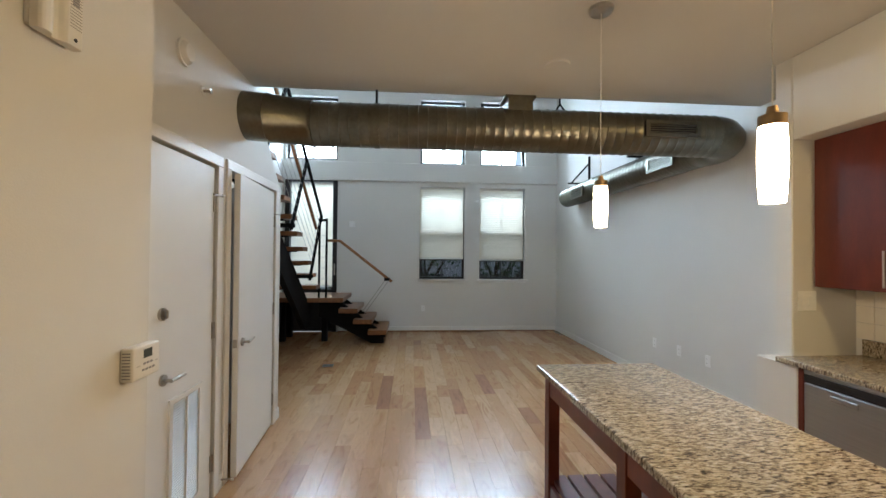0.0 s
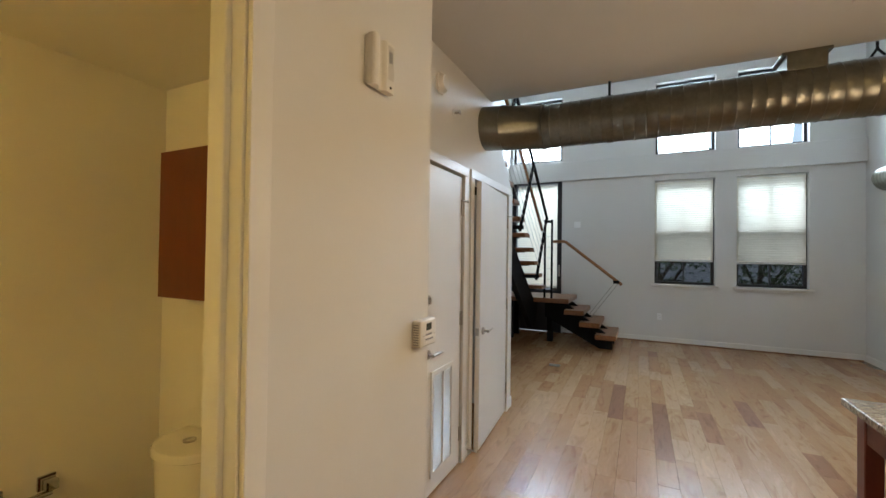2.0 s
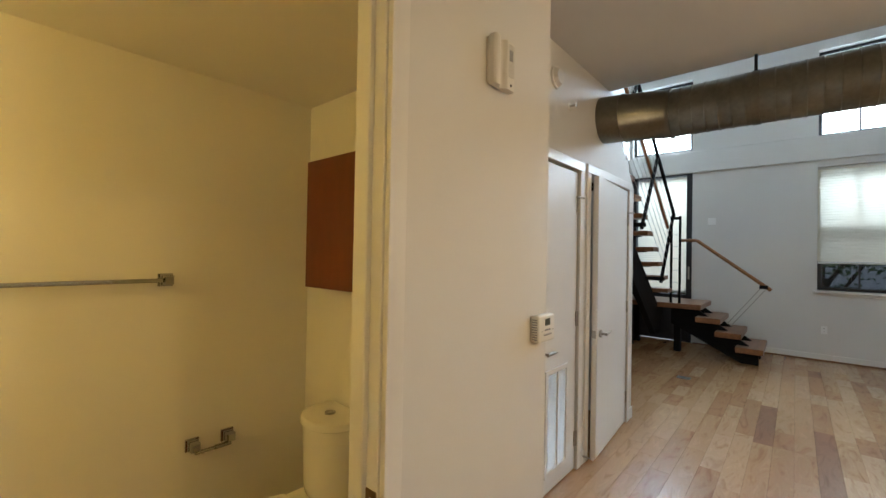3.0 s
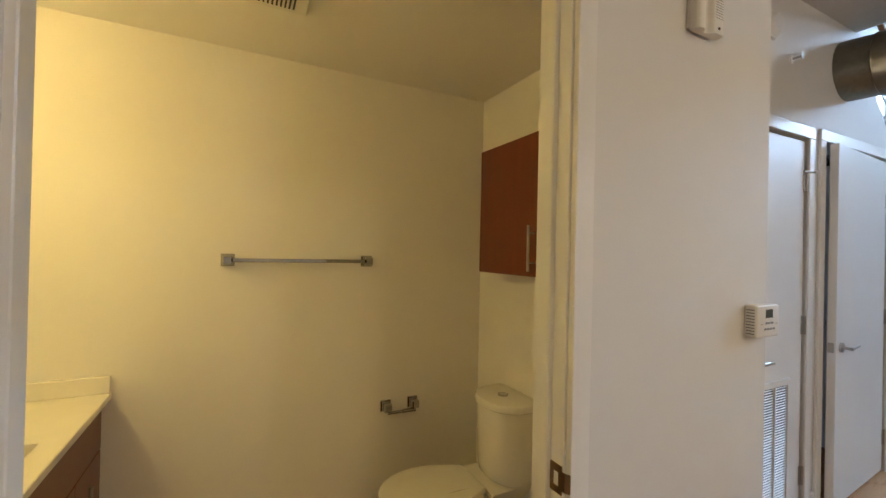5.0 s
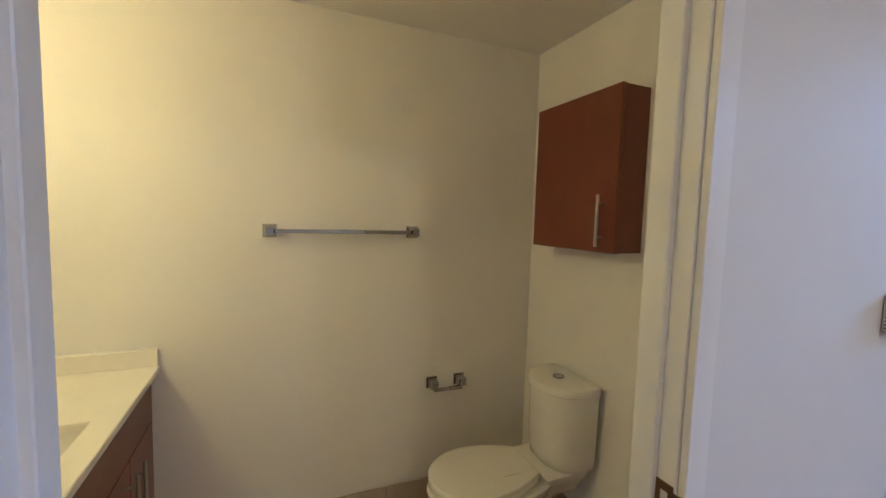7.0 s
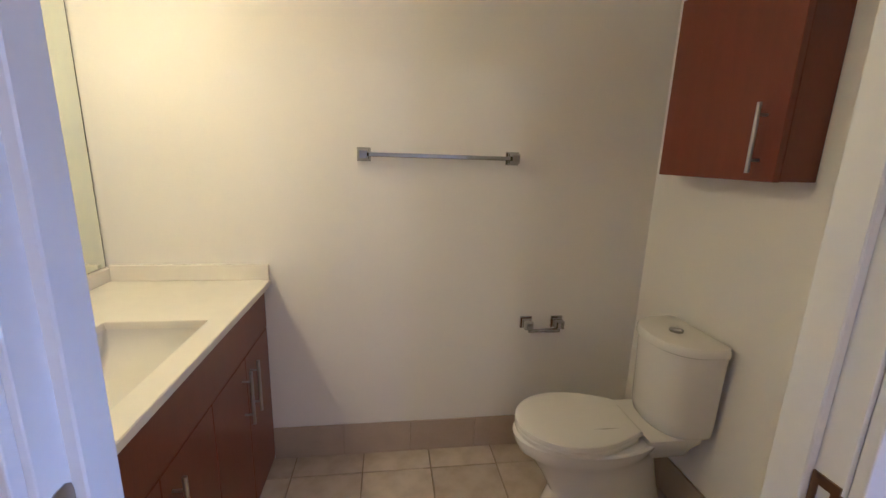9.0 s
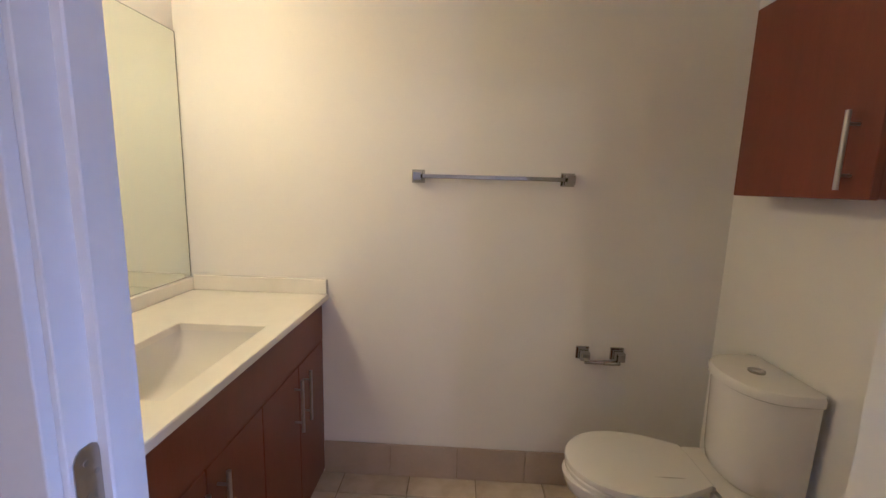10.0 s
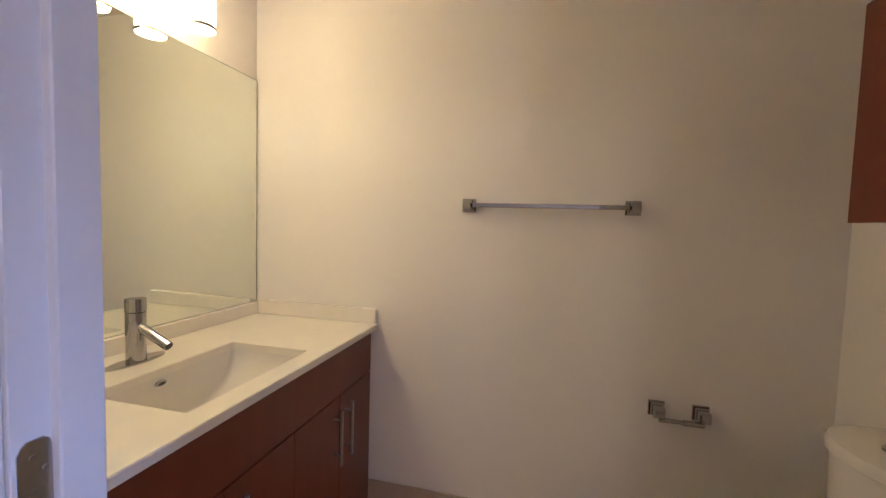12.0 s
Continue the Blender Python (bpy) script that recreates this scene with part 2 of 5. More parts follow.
def leaf_material():
    m, n, l, p = nodes_of("tree_leaf")
    geo = n.new("ShaderNodeNewGeometry")
    r = ramp(n, [(0.0, (0.03, 0.06, 0.02)), (1.0, (0.09, 0.14, 0.045))])
    l.new(geo.outputs["Random Per Island"], r.inputs["Fac"])
    l.new(r.outputs["Color"], p.inputs["Base Color"])
    p.inputs["Roughness"].default_value = 0.5
    return m


M_SCREEN = insect_screen()
M_PLANK, M_GRANITE, M_TILE, M_SHADE, M_GLASS, M_MIRROR, M_LEAF = wood_floor(), granite(), floor_tile(), shade_cloth(), clear_glass(), mirror_glass(), leaf_material()


# ---- building helpers ----
def bm_box(x0, x1, y0, y1, z0, z1, bevel=0.0, seg=1, bm=None):
    own = bmesh.new()
    bmesh.ops.create_cube(own, size=1.0)
    for v in own.verts:
        v.co = Vector(((x0 + x1) / 2 + v.co.x * (x1 - x0), (y0 + y1) / 2 + v.co.y * (y1 - y0), (z0 + z1) / 2 + v.co.z * (z1 - z0)))
    if bevel:
        bmesh.ops.bevel(own, geom=own.edges[:], offset=bevel, segments=seg, affect="EDGES", profile=0.5)
    if bm is None:
        return own
    join(bm, own)
    return bm


def join(bm, other):
    me = bpy.data.meshes.new("tmp")
    other.to_mesh(me)
    other.free()
    bm.from_mesh(me)
    bpy.data.meshes.remove(me)


def turn_bm(bm, m):
    bmesh.ops.transform(bm, matrix=m, verts=bm.verts)
    return bm


def loft(rings, caps=True, bm=None):
    bm = bm or bmesh.new()
    made = [[bm.verts.new(p) for p in ring] for ring in rings]
    n = len(made[0])
    for a, b in zip(made, made[1:]):
        for i in range(n):
            bm.faces.new((a[i], a[(i + 1) % n], b[(i + 1) % n], b[i]))
    if caps:
        bm.faces.new(list(reversed(made[0])))
        bm.faces.new(made[-1])
    bmesh.ops.recalc_face_normals(bm, faces=bm.faces[:])
    return bm


def rod(a, b, r, n=12, r2=None, caps=True, bm=None):
    a, b = Vector(a), Vector(b)
    d = (b - a).normalized()
    u = d.cross(Vector((0, 0, 1)) if abs(d.z) < 0.9 else Vector((1, 0, 0))).normalized()
    v = d.cross(u)
    ring = lambda c, q: [c + q * (math.cos(2 * math.pi * i / n) * u + math.sin(2 * math.pi * i / n) * v) for i in range(n)]
    return loft([ring(a, r), ring(b, r if r2 is None else r2)], caps, bm)


def bar(a, b, w, h, bm=None):
    """A flat bar of section w (across) by h (upright) from a to b."""
    a, b = Vector(a), Vector(b)
    d = (b - a).normalized()
    u = d.cross(Vector((0, 0, 1)) if abs(d.z) < 0.95 else Vector((0, 1, 0))).normalized()
    v = u.cross(d)
    ring = lambda c: [c + u * sx * w / 2 + v * sy * h / 2 for sx, sy in ((-1, -1), (1, -1), (1, 1), (-1, 1))]
    return loft([ring(a), ring(b)], True, bm)


def prism(points, axis, a, b, bevel=0.0):
    """A flat outline (pairs) pushed out along an axis from a to b."""
    put = {"x": lambda p, t: (t, p[0], p[1]), "y": lambda p, t: (p[0], t, p[1]), "z": lambda p, t: (p[0], p[1], t)}[axis]
    bm = loft([[Vector(put(p, a)) for p in points], [Vector(put(p, b)) for p in points]])
    if bevel:
        bmesh.ops.bevel(bm, geom=bm.edges[:], offset=bevel, segments=2, affect="EDGES", profile=0.5)
    return bm


def root_of(ob):
    while ob.parent:
        ob = ob.parent
    return ob


def mesh_from(name, bm, material, base, smooth):
    bmesh.ops.translate(bm, vec=-Vector(base), verts=bm.verts)
    me = bpy.data.meshes.new(name)
    bm.to_mesh(me)
    bm.free()
    me.materials.append(material)
    if smooth:
        for f in me.polygons:
            f.use_smooth = True
        me.set_sharp_from_angle(angle=radians(40))
    return me


def part(name, bm, material, parent, label="", smooth=False):
    base = root_of(parent).location
    ob = new(name, mesh_from(name, bm, material, base, smooth))
    ob.parent = parent
    return tagged(ob, label)


def thing(name, base, label, category, group="", kind=""):
    ob = new(name)
    ob.empty_display_size = 0.1
    ob.location = base
    return tagged(ob, label, category, group, kind)


def solid(name, bm, material, label, category, base=(0, 0, 0), group="", kind="", smooth=False):
    ob = new(name, mesh_from(name, bm, material, base, smooth))
    ob.location = base
    return tagged(ob, label, category, group, kind)


def setting(name, bm, material, label, category="wall", smooth=False):
    return solid(name, bm, material, label, category, kind="structure", smooth=smooth)


def wall_with_holes(axis, a, b, u0, u1, z0, z1, holes):
    """A wall slab between a and b along axis; it spans u0..u1 and z0..z1, with holes (ua, ub, za, zb) cut through."""
    bm = bmesh.new()
    us = sorted({u0, u1, *[h[0] for h in holes], *[h[1] for h in holes]})
    for ua, ub in zip(us, us[1:]):
        cuts = sorted((h[2], h[3]) for h in holes if h[0] <= ua + 1e-6 and h[1] >= ub - 1e-6)
        z = z0
        for za, zb in cuts + [(z1, z1)]:
            if za - z > 1e-4:
                if axis == "x":
                    bm_box(a, b, ua, ub, z, za, bm=bm)
                else:
                    bm_box(ua, ub, a, b, z, za, bm=bm)
            z = zb
    bmesh.ops.remove_doubles(bm, verts=bm.verts, dist=1e-5)
    # drop the faces shared by neighbouring blocks
    bm.verts.index_update()
    seen = {}
    for f in bm.faces:
        seen.setdefault(tuple(sorted(v.index for v in f.verts)), []).append(f)
    bmesh.ops.delete(bm, geom=[f for fs in seen.values() if len(fs) > 1 for f in fs], context="FACES")
    return bm


# ---- plan ----
DW, TW, TWI, BW, BY, FW, RW, KW = -1.459, -0.972, -1.0455, -2.285, 1.28, 8.307, 2.70, 2.61
LOW, HIGH, BATHC, EDGE, SOUTH = 2.80, 5.30, 2.235, 3.44, -2.6
OPEN_L, OPEN_R, HEAD, HC = -0.165, 0.656, 2.07, 1.418
UPW = [(-2.68, -1.70, 3.36, 4.60), (-0.076, 0.82, 3.32, 4.60), (1.13, 2.05, 3.32, 4.60)]
LOWW = [(-0.08, 0.82, 1.03, 2.86), (1.12, 2.05, 1.03, 2.86)]
PATIO = (-2.69, -1.69, 0.0, 2.98)

# ---- structure ----
setting("wall_north", wall_with_holes("y", FW, FW + 0.28, -2.85, RW + 0.1, 0, HIGH, UPW + LOWW + [PATIO]), M_WALL, "tall white painted outer wall with windows and a patio door")
setting("wall_east", bm_box(RW, RW + 0.1, 2.74, FW, 0, HIGH), M_WALL, "tall plain white painted side wall")
setting("wall_kitchen", bm_box(KW, KW + 0.1, SOUTH, 2.62, 0, LOW), M_WALL, "white painted kitchen wall behind the worktop")
pier = bm_box(2.172, RW + 0.1, 2.62, 2.74, 0, LOW, 0.006)
bm_box(2.035, 2.188, 2.455, 2.74, 0, 0.878, 0.004, bm=pier)
bm_box(2.187, KW + 0.05, 2.46, 2.618, 0, 0.878, bm=pier)
setting("wall_pier", pier, M_WALL, "white painted wall end beside the kitchen worktop")
setting("wall_bulkhead", bm_box(2.174, KW, SOUTH, 2.618, 2.27, LOW - 0.002, 0.005), M_WALL, "white boxed bulkhead above the wall cabinets")
door_wall = prism([(HC + 0.002, 0), (1.93, 0), (1.93, 2.065), (2.86, 2.065), (2.86, 0), (3.04, 0), (3.04, 2.075), (3.945, 2.075), (3.945, 0), (4.11, 0), (4.11, 2.10), (3.50, 2.70), (3.50, HIGH), (HC + 0.002, HIGH)], "x", DW - 0.12, DW)
bmesh.ops.triangulate(door_wall, faces=door_wall.faces[:])
setting("wall_doors", door_wall, M_WALL, "white painted wall with two doors, sloping beside the stairs")
setting("wall_bath_front", wall_with_holes("x", TWI, TW, SOUTH, HC, 0, LOW, [(OPEN_L - 0.03, OPEN_R + 0.03, -0.01, HEAD)]), M_WALL, "white painted wall round the bathroom doorway")
setting("wall_return", bm_box(DW - 0.12, TWI - 0.001, BY + 0.061, HC, 0, LOW), M_WALL, "white painted wall between bathroom and entry door")
setting("wall_bath_west", bm_box(BW - 0.1, BW, -0.945, BY, 0, LOW), M_BATH, "beige-white painted bathroom wall with towel bar")
setting("wall_bath_north", bm_box(BW - 0.1, TWI - 0.002, BY, BY + 0.06, 0, LOW), M_BATH, "beige-white painted bathroom wall behind the toilet")
setting("wall_bath_south", bm_box(BW - 0.1, TWI - 0.002, -1.045, -0.945, 0, LOW), M_BATH, "beige-white painted bathroom wall behind the mirror")
setting("wall_bath_inner", wall_with_holes("x", TWI - 0.008, TWI - 0.003, -0.945, BY, 0, BATHC, [(OPEN_L - 0.03, OPEN_R + 0.03, -0.01, HEAD)]), M_BATH, "beige-white painted inner face of the bathroom doorway wall")
setting("wall_south", bm_box(TWI, KW + 0.1, SOUTH - 0.1, SOUTH, 0, LOW), M_WALL, "plain white wall closing the kitchen")
setting("wall_stair_west", bm_box(-2.85, -2.73, 3.30, FW, 0, HIGH), M_WALL, "tall plain white wall beside the stairs")
setting("wall_under_stair", bm_box(-2.73, DW - 0.121, 4.0, 4.1, 0, 2.1), M_WALL, "plain white wall closing the closet under the stairs")
setting("wall_loft", bm_box(-2.85, RW + 0.1, EDGE, EDGE + 0.03, LOW + 0.25, HIGH), M_WALL, "white loft parapet wall above the kitchen")
setting("wall_closet", bm_box(-2.73, -2.65, HC + 0.003, 4.0, 0, LOW), M_WALL, "plain white closet back wall")
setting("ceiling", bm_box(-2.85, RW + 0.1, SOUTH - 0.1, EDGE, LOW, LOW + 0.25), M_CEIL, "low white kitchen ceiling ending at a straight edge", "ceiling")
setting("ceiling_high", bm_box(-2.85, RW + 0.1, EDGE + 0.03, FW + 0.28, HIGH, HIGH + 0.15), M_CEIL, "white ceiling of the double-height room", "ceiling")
setting("ceiling_bath", bm_box(BW, TWI - 0.009, -0.945, BY, BATHC, BATHC + 0.06), M_BATH, "beige-white painted bathroom ceiling", "ceiling")
setting("floor_base", bm_box(-2.85, RW + 0.1, SOUTH - 0.1, FW + 0.05, -0.12, -0.014), M_SUBFLOOR, "dark sub-floor under the planks", "floor")
setting("trim_ledge", bm_box(-2.73, RW - 0.002, FW - 0.07, FW - 0.001, 2.95, 3.31, 0.006), M_WALL, "white boxed band across the outer wall between window rows", "trim")

# baseboards
setting("baseboard_north", bm_box(-1.66, RW - 0.014, FW - 0.013, FW - 0.001, 0, 0.095, 0.003), M_TRIM, "white painted baseboard along the outer wall", "baseboard")
setting("baseboard_east", bm_box(RW - 0.013, RW - 0.001, 2.745, FW - 0.002, 0, 0.095, 0.003), M_TRIM, "white painted baseboard along the side wall", "baseboard")
setting("baseboard_doors", bm_box(DW + 0.001, DW + 0.013, 4.0, 4.108, 0, 0.10, 0.003), M_TRIM, "short white baseboard beside the closet door", "baseboard")
setting("baseboard_between", bm_box(DW + 0.001, DW + 0.013, 2.93, 2.975, 0, 0.10, 0.003), M_TRIM, "short white baseboard between the two doors", "baseboard")
setting("trim_quarter_round", bm_box(-1.66, RW - 0.03, FW - 0.028, FW - 0.014, 0, 0.018, 0.004), M_TREAD, "thin oak strip along the outer wall", "trim")

# bathroom doorway: frame with stop, and flat casing
jamb = thing("door_3", (TW, 0.25, 0), "white painted open bathroom doorway frame with a door stop", "door frame", kind="structure")
for side, y, s in (("left", OPEN_L, 1), ("right", OPEN_R, -1)):
    prof = [(TW + 0.0005, y - s * 0.029), (TW + 0.0005, y - s * 0.0135), (TW - 0.0005, y - s * 0.012), (TW - 0.035, y - s * 0.012), (TW - 0.0355, y - s * 0.002), (TW - 0.0375, y), (TWI - 0.0075, y), (TWI - 0.0095, y - s * 0.002), (TWI - 0.0095, y - s * 0.029)]
    part("jamb", prism(prof, "z", 0, HEAD - 0.001), M_TRIM, jamb)
    ya, yb = sorted((y - s * 0.018, y - s * 0.068))
    part("casing", bm_box(TW + 0.0008, TW + 0.016, ya, yb, 0, HEAD + 0.07, 0.002, 2), M_TRIM, jamb)
part("head", bm_box(TWI - 0.009, TW - 0.001, OPEN_L + 0.001, OPEN_R - 0.001, HEAD - 0.02, HEAD - 0.001), M_TRIM, jamb)
part("head_casing", bm_box(TW + 0.0008, TW + 0.016, OPEN_L - 0.0175, OPEN_R + 0.0175, HEAD + 0.004, HEAD + 0.07, 0.002, 2), M_TRIM, jamb)
hinge = part("hinge_leaf", prism([(TW - 0.0345, 0.906), (TW - 0.0345, 1.018), (TW - 0.0325, 1.026), (TW - 0.027, 1.030), (TW - 0.013, 1.030), (TW - 0.008, 1.026), (TW - 0.004, 1.018), (TW - 0.004, 0.906)], "y", OPEN_L - 0.0125, OPEN_L - 0.0105), M_NICKEL, jamb, "brushed nickel hinge leaf with rounded corners")
for hx, hz in ((-0.020, 1.012), (-0.033, 0.996), (-0.020, 0.974), (-0.033, 0.956)):
    part("screw", rod((TW + hx * 0.86, OPEN_L - 0.0105, hz), (TW + hx * 0.86, OPEN_L - 0.0098, hz), 0.0032, 8), M_STEEL, hinge)
strike = bmesh.new()
for (x0, x1, z0, z1) in ((-0.034, -0.026, 0.912, 0.970), (-0.010, -0.001, 0.912, 0.970), (-0.026, -0.010, 0.955, 0.970), (-0.026, -0.010, 0.912, 0.925)):
    bm_box(TW + x0, TW + x1, OPEN_R + 0.0095, OPEN_R + 0.0125, z0, z1, bm=strike)
strike = part("strike_plate", strike, M_BRONZE, jamb, "dark bronze strike plate")
part("lip", prism([(TW - 0.002, OPEN_R + 0.0095), (TW + 0.008, OPEN_R + 0.010), (TW + 0.016, OPEN_R + 0.015), (TW + 0.0165, OPEN_R + 0.0178), (TW + 0.007, OPEN_R + 0.0125), (TW - 0.002, OPEN_R + 0.0125)], "z", 0.922, 0.960), M_BRONZE, strike)


# ---- the two doors in the hall ----
def lever(parent, y, z, x, towards):
    hand = part("door_handle", rod((x, y, z), (x + 0.012, y, z), 0.028, 20), M_NICKEL, parent, "brushed nickel lever handle", True)
    part("neck", rod((x + 0.012, y, z), (x + 0.05, y, z), 0.009, 12), M_NICKEL, hand, smooth=True)
    bm = rod((x + 0.05, y - towards * 0.012, z), (x + 0.052, y + towards * 0.06, z + 0.002), 0.010, 12)
    rod((x + 0.052, y + towards * 0.06, z + 0.002), (x + 0.046, y + towards * 0.125, z - 0.004), 0.009, 12, 0.006, bm=bm)
    part("lever", bm, M_NICKEL, hand, smooth=True)


def hinge_knuckle(parent, y, z, x):
    h = part("hinge", rod((x + 0.006, y, z - 0.05), (x + 0.006, y, z + 0.05), 0.007, 10), M_NICKEL, parent, "nickel butt hinge", True)
    part("leaf", bm_box(x - 0.004, x + 0.004, y - 0.022, y - 0.004, z - 0.05, z + 0.05), M_NICKEL, h)
    return h


def casing(parent, y0, y1, top):
    part("casing", bm_box(DW + 0.001, DW + 0.016, y0 - 0.06, y0 + 0.004, 0, top - 0.004, 0.003), M_TRIM, parent)
    part("casing", bm_box(DW + 0.001, DW + 0.016, y1 - 0.004, y1 + 0.06, 0, top - 0.004, 0.003), M_TRIM, parent)
    part("head_casing", bm_box(DW + 0.001, DW + 0.017, y0 - 0.06, y1 + 0.06, top - 0.0035, top + 0.06, 0.003), M_TRIM, parent)


entry = thing("door_1", (DW, 2.4, 0), "closed white painted flush door with louvred vent and nickel lever", "door", kind="structure")
casing(entry, 1.93, 2.86, 2.065)
part("stop", bm_box(DW - 0.118, DW - 0.045, 1.932, 2.858, 2.045, 2.063), M_TRIM, entry)
leaf1 = part("leaf", bm_box(DW - 0.042, DW - 0.002, 1.945, 2.838, 0.012, 2.045, 0.002), M_DOOR, entry)
bolt = part("deadbolt", rod((DW - 0.002, 2.32, 1.213), (DW + 0.012, 2.32, 1.213), 0.032, 24), M_NICKEL, entry, "round nickel deadbolt with thumb turn", True)
part("thumb_turn", bm_box(DW + 0.012, DW + 0.032, 2.314, 2.326, 1.193, 1.233, 0.004), M_NICKEL, bolt)
lever(entry, 2.335, 0.885, DW - 0.002, 1)
for z in (1.82, 1.04, 0.22):
    hinge_knuckle(entry, 2.848, z, DW)
stopper = part("hinge_pin_stop", rod((DW + 0.012, 2.80, 1.875), (DW + 0.02, 2.90, 1.88), 0.006, 10), M_NICKEL, entry, "nickel hinge pin door stop", True)
part("bumper", rod((DW + 0.0195, 2.895, 1.8795), (DW + 0.021, 2.915, 1.8815), 0.010, 10), M_TRIM, stopper)
VY0, VY1, VZ0, VZ1 = 2.386, 2.705, 0.115, 0.765
vent = part("louvre_vent", wall_with_holes("x", DW - 0.002, DW + 0.010, VY0, VY1, VZ0, VZ1, [(VY0 + 0.028, VY0 + 0.162, VZ0 + 0.028, VZ1 - 0.028), (VY0 + 0.172, VY1 - 0.028, VZ0 + 0.028, VZ1 - 0.028)]), M_TRIM, entry, "white metal return-air grille with two slat columns")
# Dark sheet on the leaf, standing in for shade between the slats.
part("backing", bm_box(DW - 0.0018, DW - 0.0008, VY0 + 0.02, VY1 - 0.02, VZ0 + 0.02, VZ1 - 0.02), M_DARKPLASTIC, vent)
for ya, yb in ((VY0 + 0.028, VY0 + 0.162), (VY0 + 0.172, VY1 - 0.028)):
    for i in range(43):
        z = VZ0 + 0.034 + i * 0.0137
        part("slat", prism([(DW + 0.001, z + 0.0042), (DW + 0.002, z + 0.0047), (DW + 0.0075, z + 0.0008), (DW + 0.0065, z - 0.0002)], "y", ya + 0.0005, yb - 0.0005), M_TRIM, vent)

closet = thing("door_2", (DW, 3.93, 0), "white painted flush closet door standing ajar", "door", kind="structure")
casing(closet, 3.04, 3.945, 2.075)
part("jamb", bm_box(DW - 0.118, DW - 0.001, 3.042, 3.054, 0, 2.073), M_TRIM, closet)
ajar = Matrix.Translation((DW + 0.002, 3.925, 0)) @ pose(0, 0, 0, 0, 0, 4.0) @ Matrix.Translation((-DW - 0.002, -3.925, 0))
leaf2 = part("leaf", turn_bm(bm_box(DW - 0.038, DW + 0.002, 3.065, 3.925, 0.012, 2.055, 0.002), ajar), M_DOOR, closet)
hb = rod((DW + 0.002, 3.135, 0.905), (DW + 0.014, 3.135, 0.905), 0.028, 20)
hand2 = part("door_handle", turn_bm(hb, ajar), M_NICKEL, closet, "brushed nickel lever handle", True)
bm = rod((DW + 0.014, 3.135, 0.905), (DW + 0.05, 3.135, 0.905), 0.009, 12)
rod((DW + 0.05, 3.125, 0.905), (DW + 0.05, 3.25, 0.912), 0.010, 12, 0.007, bm=bm)
part("lever", turn_bm(bm, ajar), M_NICKEL, hand2, smooth=True)
part("latch_plate", turn_bm(bm_box(DW - 0.033, DW - 0.006, 3.0628, 3.066, 0.877, 0.933), ajar), M_NICKEL, closet)
for z in (1.80, 1.03, 0.23):
    hinge_knuckle(closet, 3.936, z, DW)
stop2 = part("hinge_pin_stop", rod((DW + 0.012, 3.90, 1.86), (DW + 0.05, 3.97, 1.865), 0.005, 8), M_NICKEL, closet, "nickel hinge pin door stop", True)
doorstop = thing("door_stop", (DW + 0.013, 2.955, 0.06), "small spring door stop with white tip on the baseboard", "door stop")
part("spring", rod((DW + 0.013, 2.955, 0.06), (DW + 0.075, 2.955, 0.06), 0.006, 10), M_NICKEL, doorstop, smooth=True)
part("tip", rod((DW + 0.075, 2.955, 0.06), (DW + 0.09, 2.955, 0.06), 0.009, 10), M_TRIM, doorstop, smooth=True)


# ---- windows ----
def window(name, x0, x1, z0, z1, label, shade_to=None, sashes=True):
    ob = thing(name, ((x0 + x1) / 2, FW + 0.10, z0), label, "window", kind="structure")
    f = 0.045
    ya, yb = FW + 0.10, FW + 0.17
    for n_, b in (("window_frame", (x0 + 0.001, x0 + f, z0 + 0.001, z1 - 0.001)), ("window_frame", (x1 - f, x1 - 0.001, z0 + 0.001, z1 - 0.001)), ("window_frame", (x0 + f, x1 - f, z1 - f, z1 - 0.001)), ("window_frame", (x0 + f, x1 - f, z0 + 0.001, z0 + f))):
        part(n_, bm_box(b[0], b[1], ya, yb, b[2], b[3], 0.003), M_FRAME, ob)
    zm = (z0 + z1) / 2
    if sashes:
        part("meeting_rail", bm_box(x0 + f, x1 - f, ya + 0.005, yb - 0.005, zm - 0.035, zm + 0.035, 0.003), M_FRAME, ob)
    xm = (x0 + x1) / 2
    part("muntin", bm_box(xm - 0.011, xm + 0.011, ya + 0.02, yb - 0.02, z0 + f, z1 - f), M_FRAME, ob)
    spans = ((z0 + f, zm - 0.035), (zm + 0.035, z1 - f)) if sashes else ((z0 + f, z1 - f),)
    for za, zb in spans:
        g = part("pane", bm_box(x0 + f, x1 - f, ya + 0.032, ya + 0.036, za, zb), M_GLASS, ob)
        g.visible_shadow = False
    if shade_to is not None:
        part("insect_screen", bm_box(x0 + f, x1 - f, yb - 0.004, yb - 0.003, z0 + f, zm - 0.035), M_SCREEN, ob, "fine grey insect screen")
        sill = part("window_sill", bm_box(x0 - 0.05, x1 + 0.05, FW - 0.075, FW + 0.10, z0 - 0.035, z0 + 0.0, 0.005), M_TRIM, ob)
        part("apron", bm_box(x0 - 0.02, x1 + 0.02, FW - 0.012, FW - 0.001, z0 - 0.075, z0 - 0.031, 0.003), M_TRIM, ob)
    return ob


